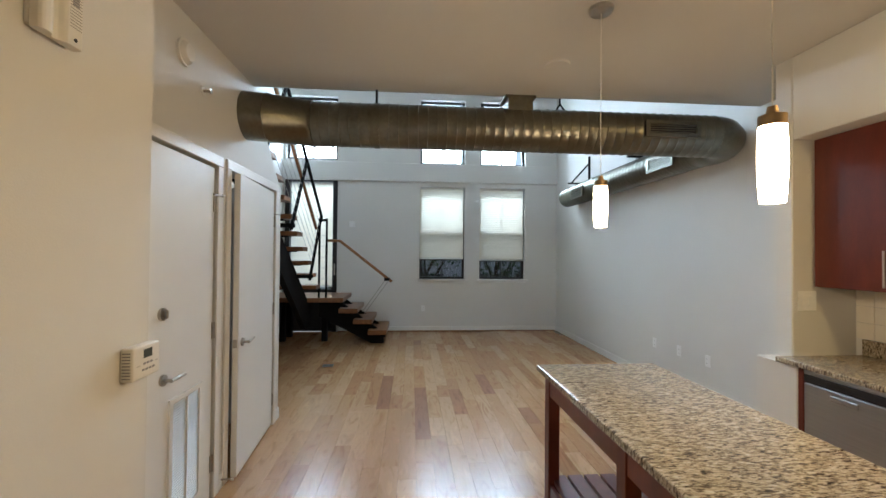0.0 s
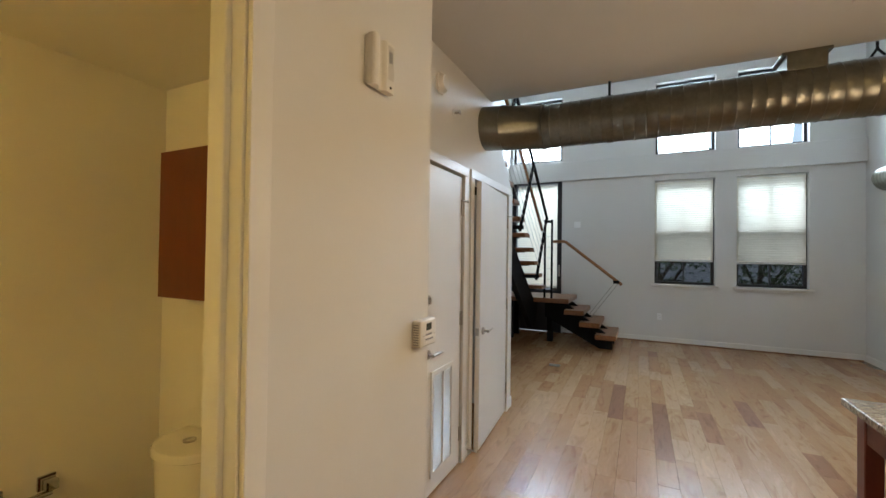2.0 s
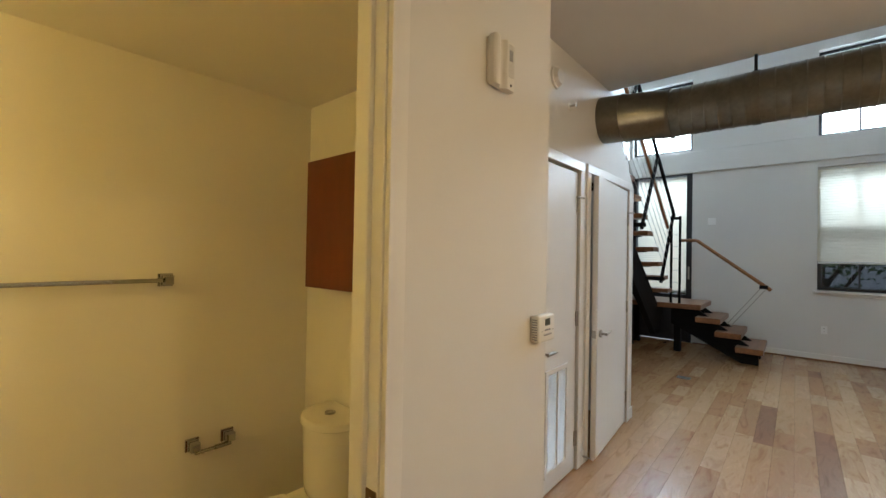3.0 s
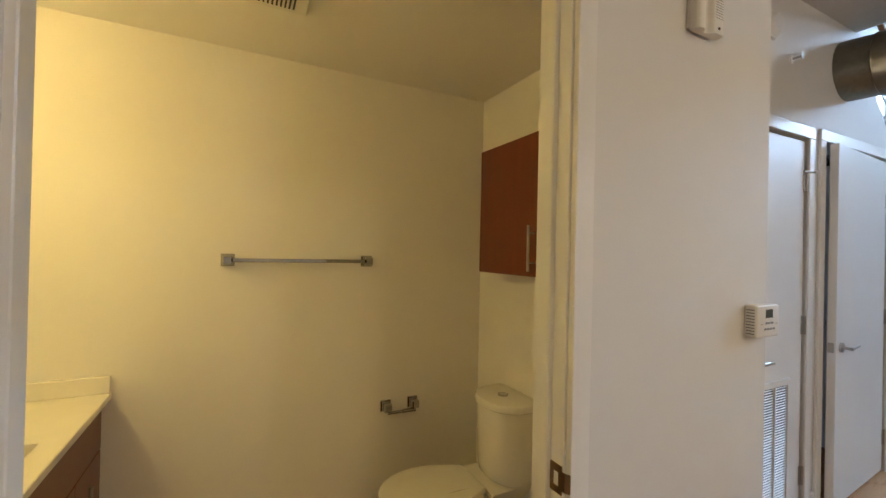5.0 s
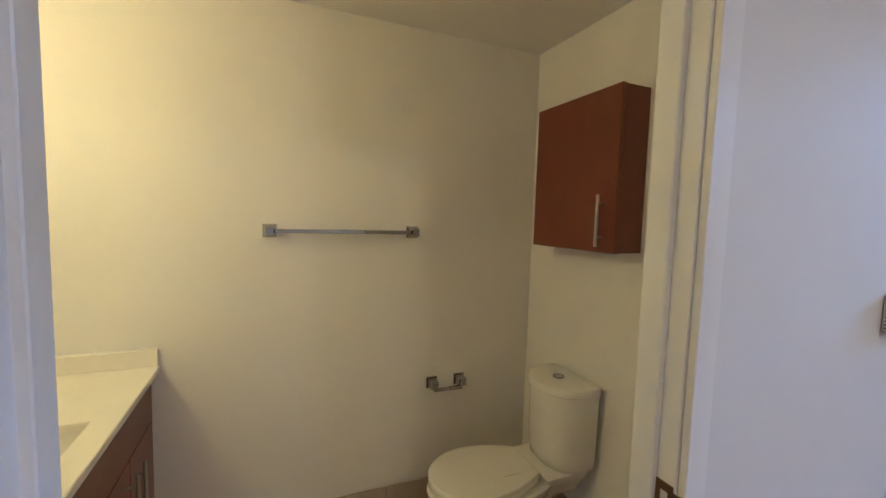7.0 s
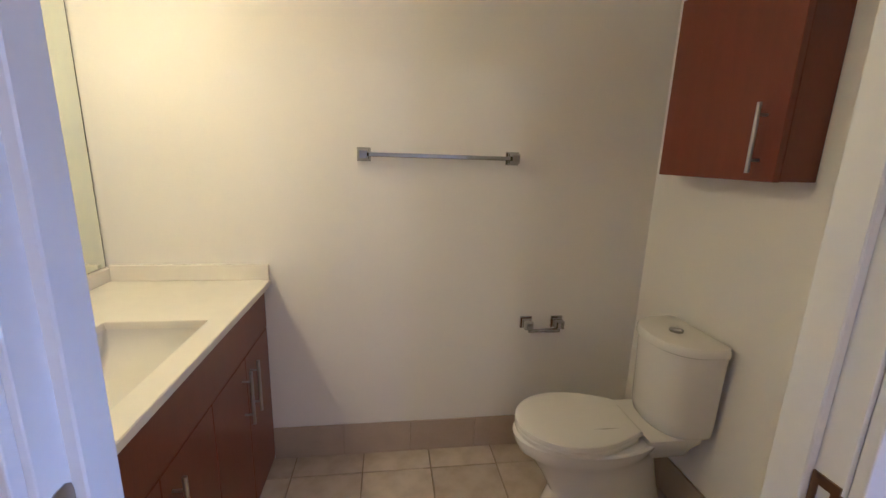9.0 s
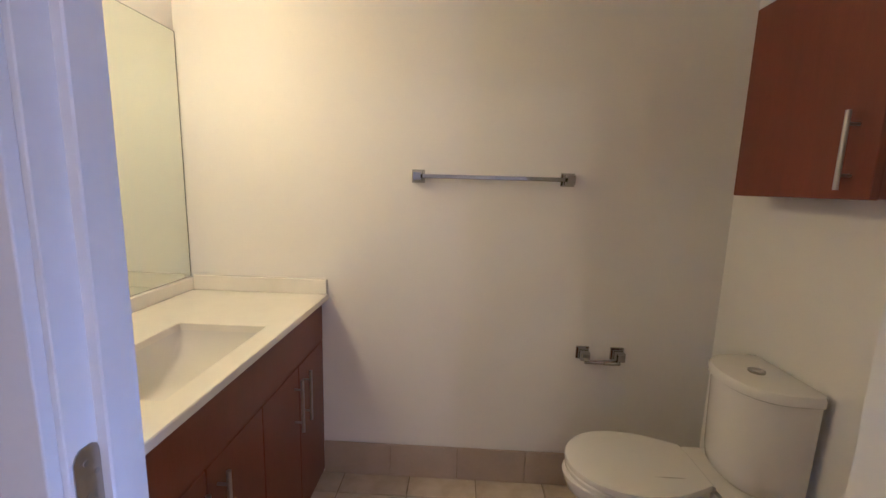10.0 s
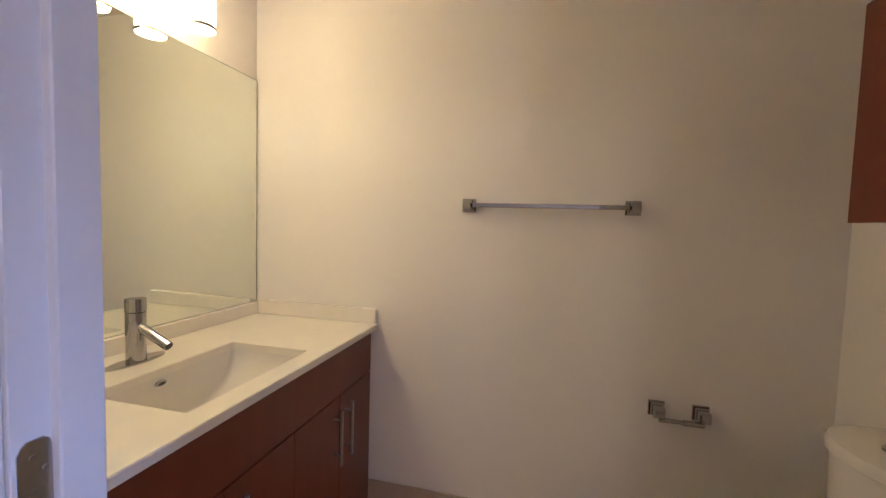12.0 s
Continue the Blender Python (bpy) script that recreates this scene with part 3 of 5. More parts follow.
def shade(x0, x1, z0, z1, label):
    """A pleated cloth shade hanging in the window's opening."""
    ob = thing("window_shade", ((x0 + x1) / 2, FW + 0.078, z1), label, "window shade", "cloth shades at the outer wall")
    n = max(4, int((z1 - z0 - 0.06) / 0.019))
    prof = [(FW + 0.078 + (0.0015 if i % 2 else -0.0015), z1 - 0.03 - (z1 - z0 - 0.06) * i / n) for i in range(n + 1)]
    bm = bmesh.new()
    vs = [[bm.verts.new((x, y, z)) for x in (x0, x1)] for y, z in prof]
    for a, b in zip(vs, vs[1:]):
        bm.faces.new((a[0], a[1], b[1], b[0]))
    part("cloth", bm, M_SHADE, ob)
    part("head_rail", bm_box(x0, x1, FW + 0.062, FW + 0.096, z1 - 0.03, z1 - 0.002, 0.004), M_PLASTIC, ob)
    part("bottom_rail", bm_box(x0, x1, FW + 0.068, FW + 0.090, z0, z0 + 0.026, 0.006), M_PLASTIC, ob)


for i, (x0, x1, z0, z1) in enumerate(LOWW):
    window("window_%d" % (i + 1), x0, x1, z0, z1, "black-framed sash window with white sill, half behind a shade", shade_to=1.43)
    shade(x0 + 0.003, x1 - 0.018, 1.425 - 0.02 * i, z1 - 0.004, "cream pleated cloth shade, drawn three quarters down")
for i, (x0, x1, z0, z1) in enumerate(UPW):
    window("window_%d" % (i + 3), x0, x1, z0, z1, "bright black-framed upper window with a centre bar", sashes=False)

pd = thing("patio_door", ((PATIO[0] + PATIO[1]) / 2, FW + 0.1, 0), "black-framed glazed patio door behind a cream shade", "glass door", kind="structure")
x0, x1, z0, z1 = PATIO
part("door_frame", bm_box(x0 + 0.001, x0 + 0.09, FW - 0.01, FW + 0.14, 0.0, z1 - 0.001, 0.004), M_FRAME, pd)
part("door_frame", bm_box(x1 - 0.085, x1 - 0.001, FW - 0.01, FW + 0.14, 0.0, z1 - 0.001, 0.004), M_FRAME, pd)
part("door_frame", bm_box(x0 + 0.09, x1 - 0.085, FW - 0.01, FW + 0.14, z1 - 0.05, z1 - 0.001, 0.004), M_FRAME, pd)
# Unseen tall black panel, added to block light below the landing.
part("bottom_rail", bm_box(x0 + 0.09, x1 - 0.085, FW + 0.06, FW + 0.11, 0.002, 0.82, 0.004), M_FRAME, pd)
g = part("pane", bm_box(x0 + 0.09, x1 - 0.085, FW + 0.08, FW + 0.086, 0.82, z1 - 0.05), M_GLASS, pd)
g.visible_shadow = False
hd = part("handle", bm_box(x1 - 0.055, x1 - 0.03, FW - 0.035, FW - 0.01, 1.10, 1.32, 0.005), M_NICKEL, pd, "slim nickel pull handle")
shade(x0 + 0.10, x1 - 0.095, 0.86, z1 - 0.06, "cream pleated cloth shade over the glazed door")


# ---- wall plates ----
def plate(name, label, category, at, axis, w=0.07, h=0.115, kind="outlet"):
    """A cover plate centred on at; axis: the way it faces."""
    ob = thing(name, at, label, category, "white wall plates")
    m = Matrix.Translation(at) @ {"-y": pose(0, 0, 0), "-x": pose(0, 0, 0, 0, 0, -90), "+x": pose(0, 0, 0, 0, 0, 90)}[axis]
    part("cover", turn_bm(bm_box(-w / 2, w / 2, -0.007, 0.0, -h / 2, h / 2, 0.003, 2), m), M_PLATE, ob)
    n = 1 if w < 0.1 else 2
    for i in range(n):
        cx = (i - (n - 1) / 2) * 0.046
        if kind == "outlet":
            for cz in (-0.02, 0.02):
                s = part("socket", turn_bm(bm_box(cx - 0.016, cx + 0.016, -0.009, -0.007, cz - 0.014, cz + 0.014, 0.002), m), M_PLATE, ob)
                for dx in (-0.006, 0.006):
                    part("slot", turn_bm(bm_box(cx + dx - 0.0012, cx + dx + 0.0012, -0.0096, -0.009, cz - 0.004, cz + 0.005), m), M_DARKPLASTIC, s)
        else:
            s = part("rocker", turn_bm(bm_box(cx - 0.016, cx + 0.016, -0.010, -0.007, -0.033, 0.033, 0.002), m), M_PLATE, ob)
    return ob


for y, z in ((4.93, 0.48), (4.48, 0.486), (4.045, 0.487)):
    plate("wall_outlet", "white outlet plate low on the side wall", "outlet", (RW, y, z), "-x")
plate("wall_outlet", "white outlet plate low below the windows", "outlet", (0.0, FW, 0.45), "-y")
plate("light_switch", "white switch plate beside the patio door", "light switch", (-1.40, FW, 2.10), "-y", 0.115, 0.115, "switch")
plate("light_switch", "white double switch plate above the kitchen worktop", "light switch", (2.267, 2.62, 1.246), "-y", 0.125, 0.125, "switch")


# ---- alarm siren, thermostat, detectors ----
alarm = thing("alarm_siren", (TW, 1.065, 2.0), "off-white plastic alarm siren with speaker slots on the wall", "alarm")
AY, AZ = 1.033, 1.944
part("back_plate", bm_box(TW, TW + 0.010, AY, AY + 0.100, AZ + 0.007, AZ + 0.136, 0.003, 2), M_PLASTIC, alarm)
wave = [(0.0, 0.026), (0.004, 0.031), (0.009, 0.033), (0.020, 0.033), (0.028, 0.030), (0.035, 0.022), (0.042, 0.019), (0.049, 0.022), (0.055, 0.029), (0.060, 0.033), (0.094, 0.033), (0.098, 0.031), (0.100, 0.026)]
housing = part("housing", prism([(TW + 0.010, AY)] + [(TW + d, AY + u) for u, d in wave] + [(TW + 0.010, AY + 0.100)], "z", AZ, AZ + 0.140, 0.0015), M_PLASTIC, alarm, "housing with a curved hollow band")
for i in range(15):
    z = AZ + 0.038 + i * 0.0064
    part("slot", bm_box(TW + 0.0325, TW + 0.0336, AY + 0.064, AY + 0.094, z, z + 0.0018), M_GREYSLOT, housing)
for i in range(5):
    z = AZ + 0.083 + i * 0.0062
    part("sounder_slot", bm_box(TW + 0.0325, TW + 0.0340, AY + 0.070, AY + 0.086, z + 0.0018, z + 0.0056), M_LINEINK, housing)
part("indicator", rod((TW + 0.0325, AY + 0.078, AZ + 0.014), (TW + 0.0345, AY + 0.078, AZ + 0.014), 0.004, 12), M_DARKPLASTIC, alarm)

therm = thing("thermostat", (TW, 1.33, 1.22), "white plastic thermostat with small display and buttons", "thermostat")
HY = 1.307
part("housing", bm_box(TW, TW + 0.032, HY, HY + 0.113, 1.186, 1.274, 0.006, 3), M_PLASTIC, therm, smooth=True)
part("display", bm_box(TW + 0.0318, TW + 0.0328, HY + 0.042, HY + 0.077, 1.239, 1.262), M_LCD, therm, "small dark display")
for i in range(3):
    part("button", bm_box(TW + 0.0315, TW + 0.0335, HY + 0.041 + i * 0.014, HY + 0.051 + i * 0.014, 1.222, 1.228, 0.001), M_LINEINK, therm)
for i in range(4):
    part("button", bm_box(TW + 0.0315, TW + 0.0335, HY + 0.036 + i * 0.014, HY + 0.046 + i * 0.014, 1.206, 1.212, 0.001), M_LINEINK, therm)
for y in (HY + 0.017, HY + 0.092):
    part("print_line", bm_box(TW + 0.0315, TW + 0.0325, y, y + 0.012, 1.2215, 1.2235), M_GREYSLOT, therm)
for i in range(9):
    part("vent_slot", bm_box(TW + 0.006, TW + 0.026, HY - 0.0008, HY + 0.0005, 1.195 + i * 0.008, 1.198 + i * 0.008), M_LINEINK, therm)

smoke = thing("smoke_detector", (DW, 2.47, 2.585), "round white smoke detector on the wall", "smoke detector")
part("base", rod((DW, 2.47, 2.585), (DW + 0.014, 2.47, 2.585), 0.072, 32), M_PLASTIC, smoke, smooth=True)
part("cover", rod((DW + 0.014, 2.47, 2.585), (DW + 0.038, 2.47, 2.585), 0.062, 32, 0.045), M_PLASTIC, smoke, smooth=True)
spr = thing("sprinkler_head", (DW, 2.675, 2.46), "small dark metal sprinkler head on the wall", "sprinkler")
part("escutcheon", rod((DW, 2.675, 2.46), (DW + 0.006, 2.675, 2.46), 0.025, 20), M_TRIM, spr, smooth=True)
part("stem", rod((DW + 0.006, 2.675, 2.46), (DW + 0.045, 2.675, 2.46), 0.008, 10), M_NICKEL, spr, smooth=True)
part("deflector", rod((DW + 0.045, 2.675, 2.46), (DW + 0.048, 2.675, 2.46), 0.017, 14), M_NICKEL, spr)
cd = thing("ceiling_speaker", (0.727, 2.86, LOW), "flat round ceiling cover plate", "ceiling cover")
part("cover", rod((0.727, 2.86, LOW - 0.012), (0.727, 2.86, LOW), 0.075, 32, 0.08), M_CEIL, cd, smooth=True)


# ---- pendants ----
PEND_X = 0.728
pend = thing("pendant_lamp", (PEND_X, 2.235, LOW), "lit white glass pendant lamp on a thin cord", "pendant lamp", "pendant lamps over the island")
ring = lambda x, y, z, r, n=28: [Vector((x + r * math.cos(2 * math.pi * i / n), y + r * math.sin(2 * math.pi * i / n), z)) for i in range(n)]
part("canopy", loft([ring(PEND_X, 2.235, LOW - 0.028, 0.050), ring(PEND_X, 2.235, LOW - 0.020, 0.060), ring(PEND_X, 2.235, LOW, 0.062)]), M_NICKEL, pend, "brushed nickel ceiling canopy", True)
part("cord", rod((PEND_X, 2.235, 1.91), (PEND_X, 2.235, LOW - 0.028), 0.0022, 6), M_TRIM, pend)
cap = part("cap", loft([ring(PEND_X, 2.235, 1.876, 0.033), ring(PEND_X, 2.235, 1.905, 0.033), ring(PEND_X, 2.235, 1.907, 0.016), ring(PEND_X, 2.235, 1.93, 0.012)]), M_BRONZE, pend, "aged brass cap", True)
part("glass_shade", loft([ring(PEND_X, 2.235, z, r) for z, r in ((1.668, 0.029), (1.686, 0.031), (1.74, 0.034), (1.80, 0.0345), (1.85, 0.0335), (1.876, 0.032))]), M_LAMPGLASS, pend, "glowing white glass cylinder", True)
copy_thing(pend, pose(0.738, 1.245, LOW))


kl = thing("ceiling_lamp", (1.62, 0.60, LOW), "round lit flush ceiling lamp over the kitchen", "ceiling lamp")
part("base", loft([ring(1.62, 0.60, LOW - 0.03, 0.17), ring(1.62, 0.60, LOW, 0.175)]), M_NICKEL, kl, smooth=True)
part("glass_shade", loft([ring(1.62, 0.60, z, r) for z, r in ((LOW - 0.075, 0.10), (LOW - 0.06, 0.14), (LOW - 0.031, 0.16))]), M_KITCHLAMP, kl, "glowing white glass bowl", True)


# ---- spiral duct ----
DY, DZ, DR, DX, ER = 3.50, 2.545, 0.172, 2.53, 0.24


def spiral(axis, a, b, c1, c2, r, pitch=0.075):
    """A round duct with fine raised seams, along an axis from a to b."""
    rings = []
    n = 40
    k = max(1, int(abs(b - a) / pitch))
    for j in range(k):
        for f, dr in ((0.0, 0.0), (0.80, 0.0), (0.88, 0.004), (0.94, 0.004)):
            rings.append((a + (b - a) * (j + f) / k, r + dr))
    rings.append((b, r))
    put = (lambda t, u, v: Vector((t, c1 + u, c2 + v))) if axis == "x" else (lambda t, u, v: Vector((c1 + u, t, c2 + v)))
    return loft([[put(t, q * math.cos(2 * math.pi * i / n), q * math.sin(2 * math.pi * i / n)) for i in range(n)] for t, q in rings])


duct = thing("air_duct", (0.5, DY, DZ), "exposed galvanised spiral air duct along wall and ceiling edge", "duct")
part("duct_run", spiral("x", -1.02, DX - ER, DY, DZ, DR), M_DUCT, duct, smooth=True)
part("collar", loft([[Vector((x, DY - 0.02 + dy + (DR + e) * math.cos(2 * math.pi * i / 40), DZ + dz + (DR + e) * math.sin(2 * math.pi * i / 40))) for i in range(40)] for x, dy, dz, e in ((DW - 0.1, -0.21, -0.02, 0.004), (-1.32, -0.12, -0.01, 0.004), (-1.315, -0.12, -0.01, 0.010), (-1.30, -0.11, -0.01, 0.010), (-1.295, -0.11, -0.01, 0.004), (-1.04, 0.01, 0.0, 0.004), (-1.03, 0.02, 0, 0.010), (-1.015, 0.02, 0, 0.010), (-1.01, 0.02, 0, 0.001))]), M_DUCT, duct, "smooth end elbow of the duct", True)
el = []
for j in range(9):
    a_ = math.pi / 2 * j / 8
    c = Vector((DX - ER + ER * math.sin(a_), DY + ER - ER * math.cos(a_), DZ))
    side = Vector((math.sin(a_), -math.cos(a_), 0))
    el.append([c + DR * (math.cos(2 * math.pi * i / 40) * side + Vector((0, 0, math.sin(2 * math.pi * i / 40)))) for i in range(40)])
part("elbow", loft(el), M_DUCT, duct, "smooth bright elbow", True)
AR = 0.158
part("reducer", loft([[Vector((DX + r * math.cos(2 * math.pi * i / 40), y, DZ + r * math.sin(2 * math.pi * i / 40))) for i in range(40)] for y, r in ((DY + ER, DR - 0.002), (DY + ER + 0.10, DR - 0.002), (DY + ER + 0.13, AR + 0.004), (DY + ER + 0.19, AR + 0.004))]), M_DUCT, duct, smooth=True)
part("duct_run", spiral("y", DY + ER + 0.15, 7.25, DX, DZ, AR), M_DUCT, duct, smooth=True)
part("end_cap", loft([[Vector((DX + r * math.cos(2 * math.pi * i / 40), y, DZ + r * math.sin(2 * math.pi * i / 40))) for i in range(40)] for y, r in ((7.25, AR + 0.004), (7.275, AR + 0.004), (7.28, AR - 0.01))]), M_DUCT, duct, smooth=True)


def register(m, w, h):
    r = part("register", turn_bm(wall_with_holes("y", -0.018, 0.0, -w / 2, w / 2, -h / 2, h / 2, [(-w / 2 + 0.035, w / 2 - 0.035, -h / 2 + 0.03, h / 2 - 0.03)]), m), M_DUCT, duct, "metal air register with slats")
    # Dark sheet over the duct skin; its colour stands for the shaded inside.
    part("backing", turn_bm(bm_box(-w / 2 + 0.035, w / 2 - 0.035, -0.002, 0.0, -h / 2 + 0.03, h / 2 - 0.03), m), M_DARKPLASTIC, r)
    k = int((h - 0.06) / 0.016)
    for i in range(k):
        z = -h / 2 + 0.03 + (i + 0.5) * (h - 0.06) / k
        part("slat", turn_bm(bm_box(-w / 2 + 0.035, w / 2 - 0.035, -0.014, -0.006, z - 0.003, z + 0.003), m), M_DUCT, r)


register(Matrix.Translation((1.845, DY - DR - 0.006, DZ - 0.004)), 0.46, 0.13)
for y in (4.31, 6.46):
    register(Matrix.Translation((DX - AR - 0.006, y, DZ - 0.03)) @ pose(0, 0, 0, 0, 0, -90), 0.46, 0.16)
take = part("take_off", loft([[Vector((0.62 + sx * wx, DY + sy * 0.11, z)) for sx, sy in ((-1, -1), (1, -1), (1, 1), (-1, 1))] for z, wx in ((DZ + DR - 0.04, 0.10), (LOW - 0.02, 0.10), (LOW - 0.018, 0.125), (LOW + 0.0, 0.125))]), M_DUCT, duct, "square branch box on top of the duct")
hang = thing("duct_hanger", (-0.52, DY, DZ + DR), "dark steel strap hanger holding the duct", "hanger", "duct hangers")
part("rod", bm_box(-0.529, -0.511, DY - 0.10, DY - 0.085, DZ + DR - 0.06, LOW + 0.30), M_BLACK, hang)
part("strap", loft([[Vector((x, DY + r * math.cos(2 * math.pi * i / 40), DZ + r * math.sin(2 * math.pi * i / 40))) for i in range(40)] for x, r in ((-0.54, DR + 0.003), (-0.54, DR + 0.006), (-0.50, DR + 0.006), (-0.50, DR + 0.003))], False), M_DUCT, hang)
hang2 = thing("duct_hanger", (0.98, DY, DZ + DR), "dark steel rod hanger with a forked foot", "hanger", "duct hangers")
part("rod", rod((0.98, DY, DZ + DR + 0.05), (0.98, DY, HIGH), 0.008, 8), M_BLACK, hang2)
part("fork", bar((0.98, DY, DZ + DR + 0.06), (0.94, DY - 0.01, DZ + DR - 0.002), 0.01, 0.012), M_BLACK, hang2)
part("fork", bar((0.98, DY, DZ + DR + 0.06), (1.02, DY - 0.01, DZ + DR - 0.002), 0.01, 0.012), M_BLACK, hang2)
for y in (6.75, 4.9):
    br = thing("duct_bracket", (RW, y, DZ + 0.5), "black steel triangular bracket bearing the duct", "bracket", "duct brackets")
    part("upright", bm_box(RW - 0.022, RW, y - 0.02, y + 0.02, DZ + 0.12, DZ + 0.62), M_BLACK, br)
    part("brace", bar((RW - 0.02, y, DZ + 0.50), (DX - 0.15, y, DZ + AR + 0.01), 0.02, 0.02), M_BLACK, br)
    part("arm", bar((RW - 0.02, y, DZ + AR + 0.012), (DX - 0.20, y, DZ + AR + 0.012), 0.03, 0.02), M_BLACK, br)


# ---- stairs ----
stairs = thing("staircase", (-1.7, 7.0, 0), "black steel staircase with thick oak treads and cable railing", "staircase")
YA, YB, TH = 7.05, 8.0, 0.075
for i in range(3):
    xr = -0.64 - 0.24 * i
    z = 0.25 + 0.18 * i
    part("tread", bm_box(xr - 0.31, xr, YA, YB, z - TH, z, 0.005), M_TREAD, stairs)
part("landing", bm_box(-2.68, -1.355, YA - 0.02, YB, 0.79 - TH, 0.79, 0.005), M_TREAD, stairs, "oak landing board")
RISE, RUN, Y0 = 0.2, 0.28, 7.12
UX0, UX1 = -2.66, -1.74
for k in range(1, 12):
    z, y = 0.81 + RISE * k, Y0 - RUN * k
    part("tread", bm_box(UX0, UX1, y - 0.02, y + 0.26, z - 0.06, z, 0.005), M_TREAD, stairs)
for y in (7.27, 7.75):
    part("stringer", prism([(-0.70, 0.0), (-0.90, 0.0), (-1.78, 0.46), (-1.78, 0.71), (-1.44, 0.71), (-0.70, 0.17)], "y", y - 0.035, y + 0.035), M_BLACK, stairs)
for x in (-1.97, -2.45):
    part("stringer", prism([(7.22, 0.30), (7.34, 0.66), (7.10, 0.72), (4.05, 2.90), (3.90, 2.60), (6.95, 0.30)], "x", x - 0.04, x + 0.04), M_BLACK, stairs)
for x, y in ((-2.44, 7.45), (-1.73, 7.45), (-2.44, 7.85)):
    part("leg", bm_box(x - 0.045, x + 0.045, y - 0.045, y + 0.045, 0, 0.735), M_BLACK, stairs)
for k in range(1, 12):
    z, y = 0.81 + RISE * k, Y0 - RUN * k
    part("tread_plate", bm_box(-2.55, -1.87, y + 0.03, y + 0.20, z - 0.072, z - 0.0605), M_BLACK, stairs)

rail = thing("stair_railing", (-1.72, 7.1, 0.8), "black steel railing with wire cables and oak handrail", "railing")
GX = -1.715


def across(y, z, d):
    """A point d metres square off the stair's slope."""
    n = math.hypot(RISE, RUN)
    return Vector((GX, y + d * RISE / n, z + d * RUN / n))


feet = [(6.38, 1.17), (5.42, 1.86), (4.46, 2.55)]
for y, z in feet:
    p0, p1 = across(y, z, -0.05), across(y, z, 1.16)
    part("post", bar(p0 + Vector((0, -0.02, 0)), p1 + Vector((0, -0.02, 0)), 0.012, 0.045), M_BLACK, rail)
    part("post", bar(p0 + Vector((-0.03, 0.02, 0)), p1 + Vector((-0.03, 0.02, 0)), 0.012, 0.045), M_BLACK, rail)
    part("foot_bracket", bm_box(-1.93, GX + 0.02, y - 0.03, y + 0.03, z - 0.02, z + 0.03), M_BLACK, rail)
part("top_bar", bar(across(6.38, 1.17, 1.15), across(4.3, 1.17 + (6.38 - 4.3) * RISE / RUN, 1.15), 0.035, 0.035), M_BLACK, rail)
for i in range(7):
    d = 0.18 + 0.13 * i
    a_, b_ = across(6.38, 1.17, d), across(4.3, 1.17 + (6.38 - 4.3) * RISE / RUN, d)
    part("cable", rod(a_, b_, 0.0035, 6), M_NICKEL, rail)
part("handrail", rod(across(6.38, 1.17, 0.92) + Vector((-0.06, 0, 0)), across(4.3, 1.17 + (6.38 - 4.3) * RISE / RUN, 0.92) + Vector((-0.06, 0, 0)), 0.022, 12), M_RAIL, rail, "round oak handrail", True)
for x in (-1.755, -1.64):
    part("newel", bm_box(x - 0.014, x + 0.014, 7.06, 7.10, 0.75, 2.10, 0.002), M_BLACK, rail)
part("newel_cap", bm_box(-1.77, -1.626, 7.06, 7.10, 2.05, 2.09), M_BLACK, rail)
for z in (1.1, 1.28, 1.46, 1.64, 1.82):
    part("cable", rod((-1.755, 7.08, z), (-1.64, 7.08, z), 0.004, 6), M_NICKEL, rail)
low = rod((-1.66, 7.12, 1.735), (-1.43, 7.12, 1.735), 0.024, 12)
rod((-1.43, 7.12, 1.735), (-0.565, 7.12, 1.055), 0.024, 12, bm=low)
part("handrail", low, M_RAIL, rail, "round oak handrail", True)
part("clamp", bm_box(-0.69, -0.60, 7.09, 7.15, 1.07, 1.12), M_BLACK, rail)
part("stay", rod((-0.66, 7.11, 1.10), (-1.05, 7.11, 0.55), 0.006, 8), M_NICKEL, rail)
part("stay", rod((-0.62, 7.11, 1.07), (-1.01, 7.11, 0.52), 0.006, 8), M_NICKEL, rail)

reg = thing("floor_register", (-1.35, 5.85, 0), "small dark metal cover set in the plank floor", "floor cover")
part("plate", bm_box(-1.42, -1.28, 5.80, 5.90, 0.0, 0.006, 0.002), M_NICKEL, reg)


# ---- island ----
isl = thing("kitchen_island", (0.8, 1.6, 0), "dark red-stained wooden island table with open frame", "kitchen island")
IX0, IX1, IY0, IY1 = 0.50, 1.10, 0.72, 2.41
for x in (IX0, IX1 - 0.06):
    for y in (IY0, 1.565, IY1 - 0.065):
        part("leg", bm_box(x, x + 0.06, y, y + 0.065, 0, 0.878, 0.003), M_ISLAND, isl)
part("apron", bm_box(IX0 + 0.006, IX0 + 0.028, IY0 + 0.066, IY1 - 0.066, 0.765, 0.877, 0.002), M_ISLAND, isl)
part("apron", bm_box(IX1 - 0.028, IX1 - 0.006, IY0 + 0.066, IY1 - 0.066, 0.765, 0.877, 0.002), M_ISLAND, isl)
part("apron", bm_box(IX0 + 0.061, IX1 - 0.061, IY1 - 0.03, IY1 - 0.008, 0.765, 0.877, 0.002), M_ISLAND, isl)
part("apron", bm_box(IX0 + 0.061, IX1 - 0.061, IY0 + 0.008, IY0 + 0.03, 0.765, 0.877, 0.002), M_ISLAND, isl)
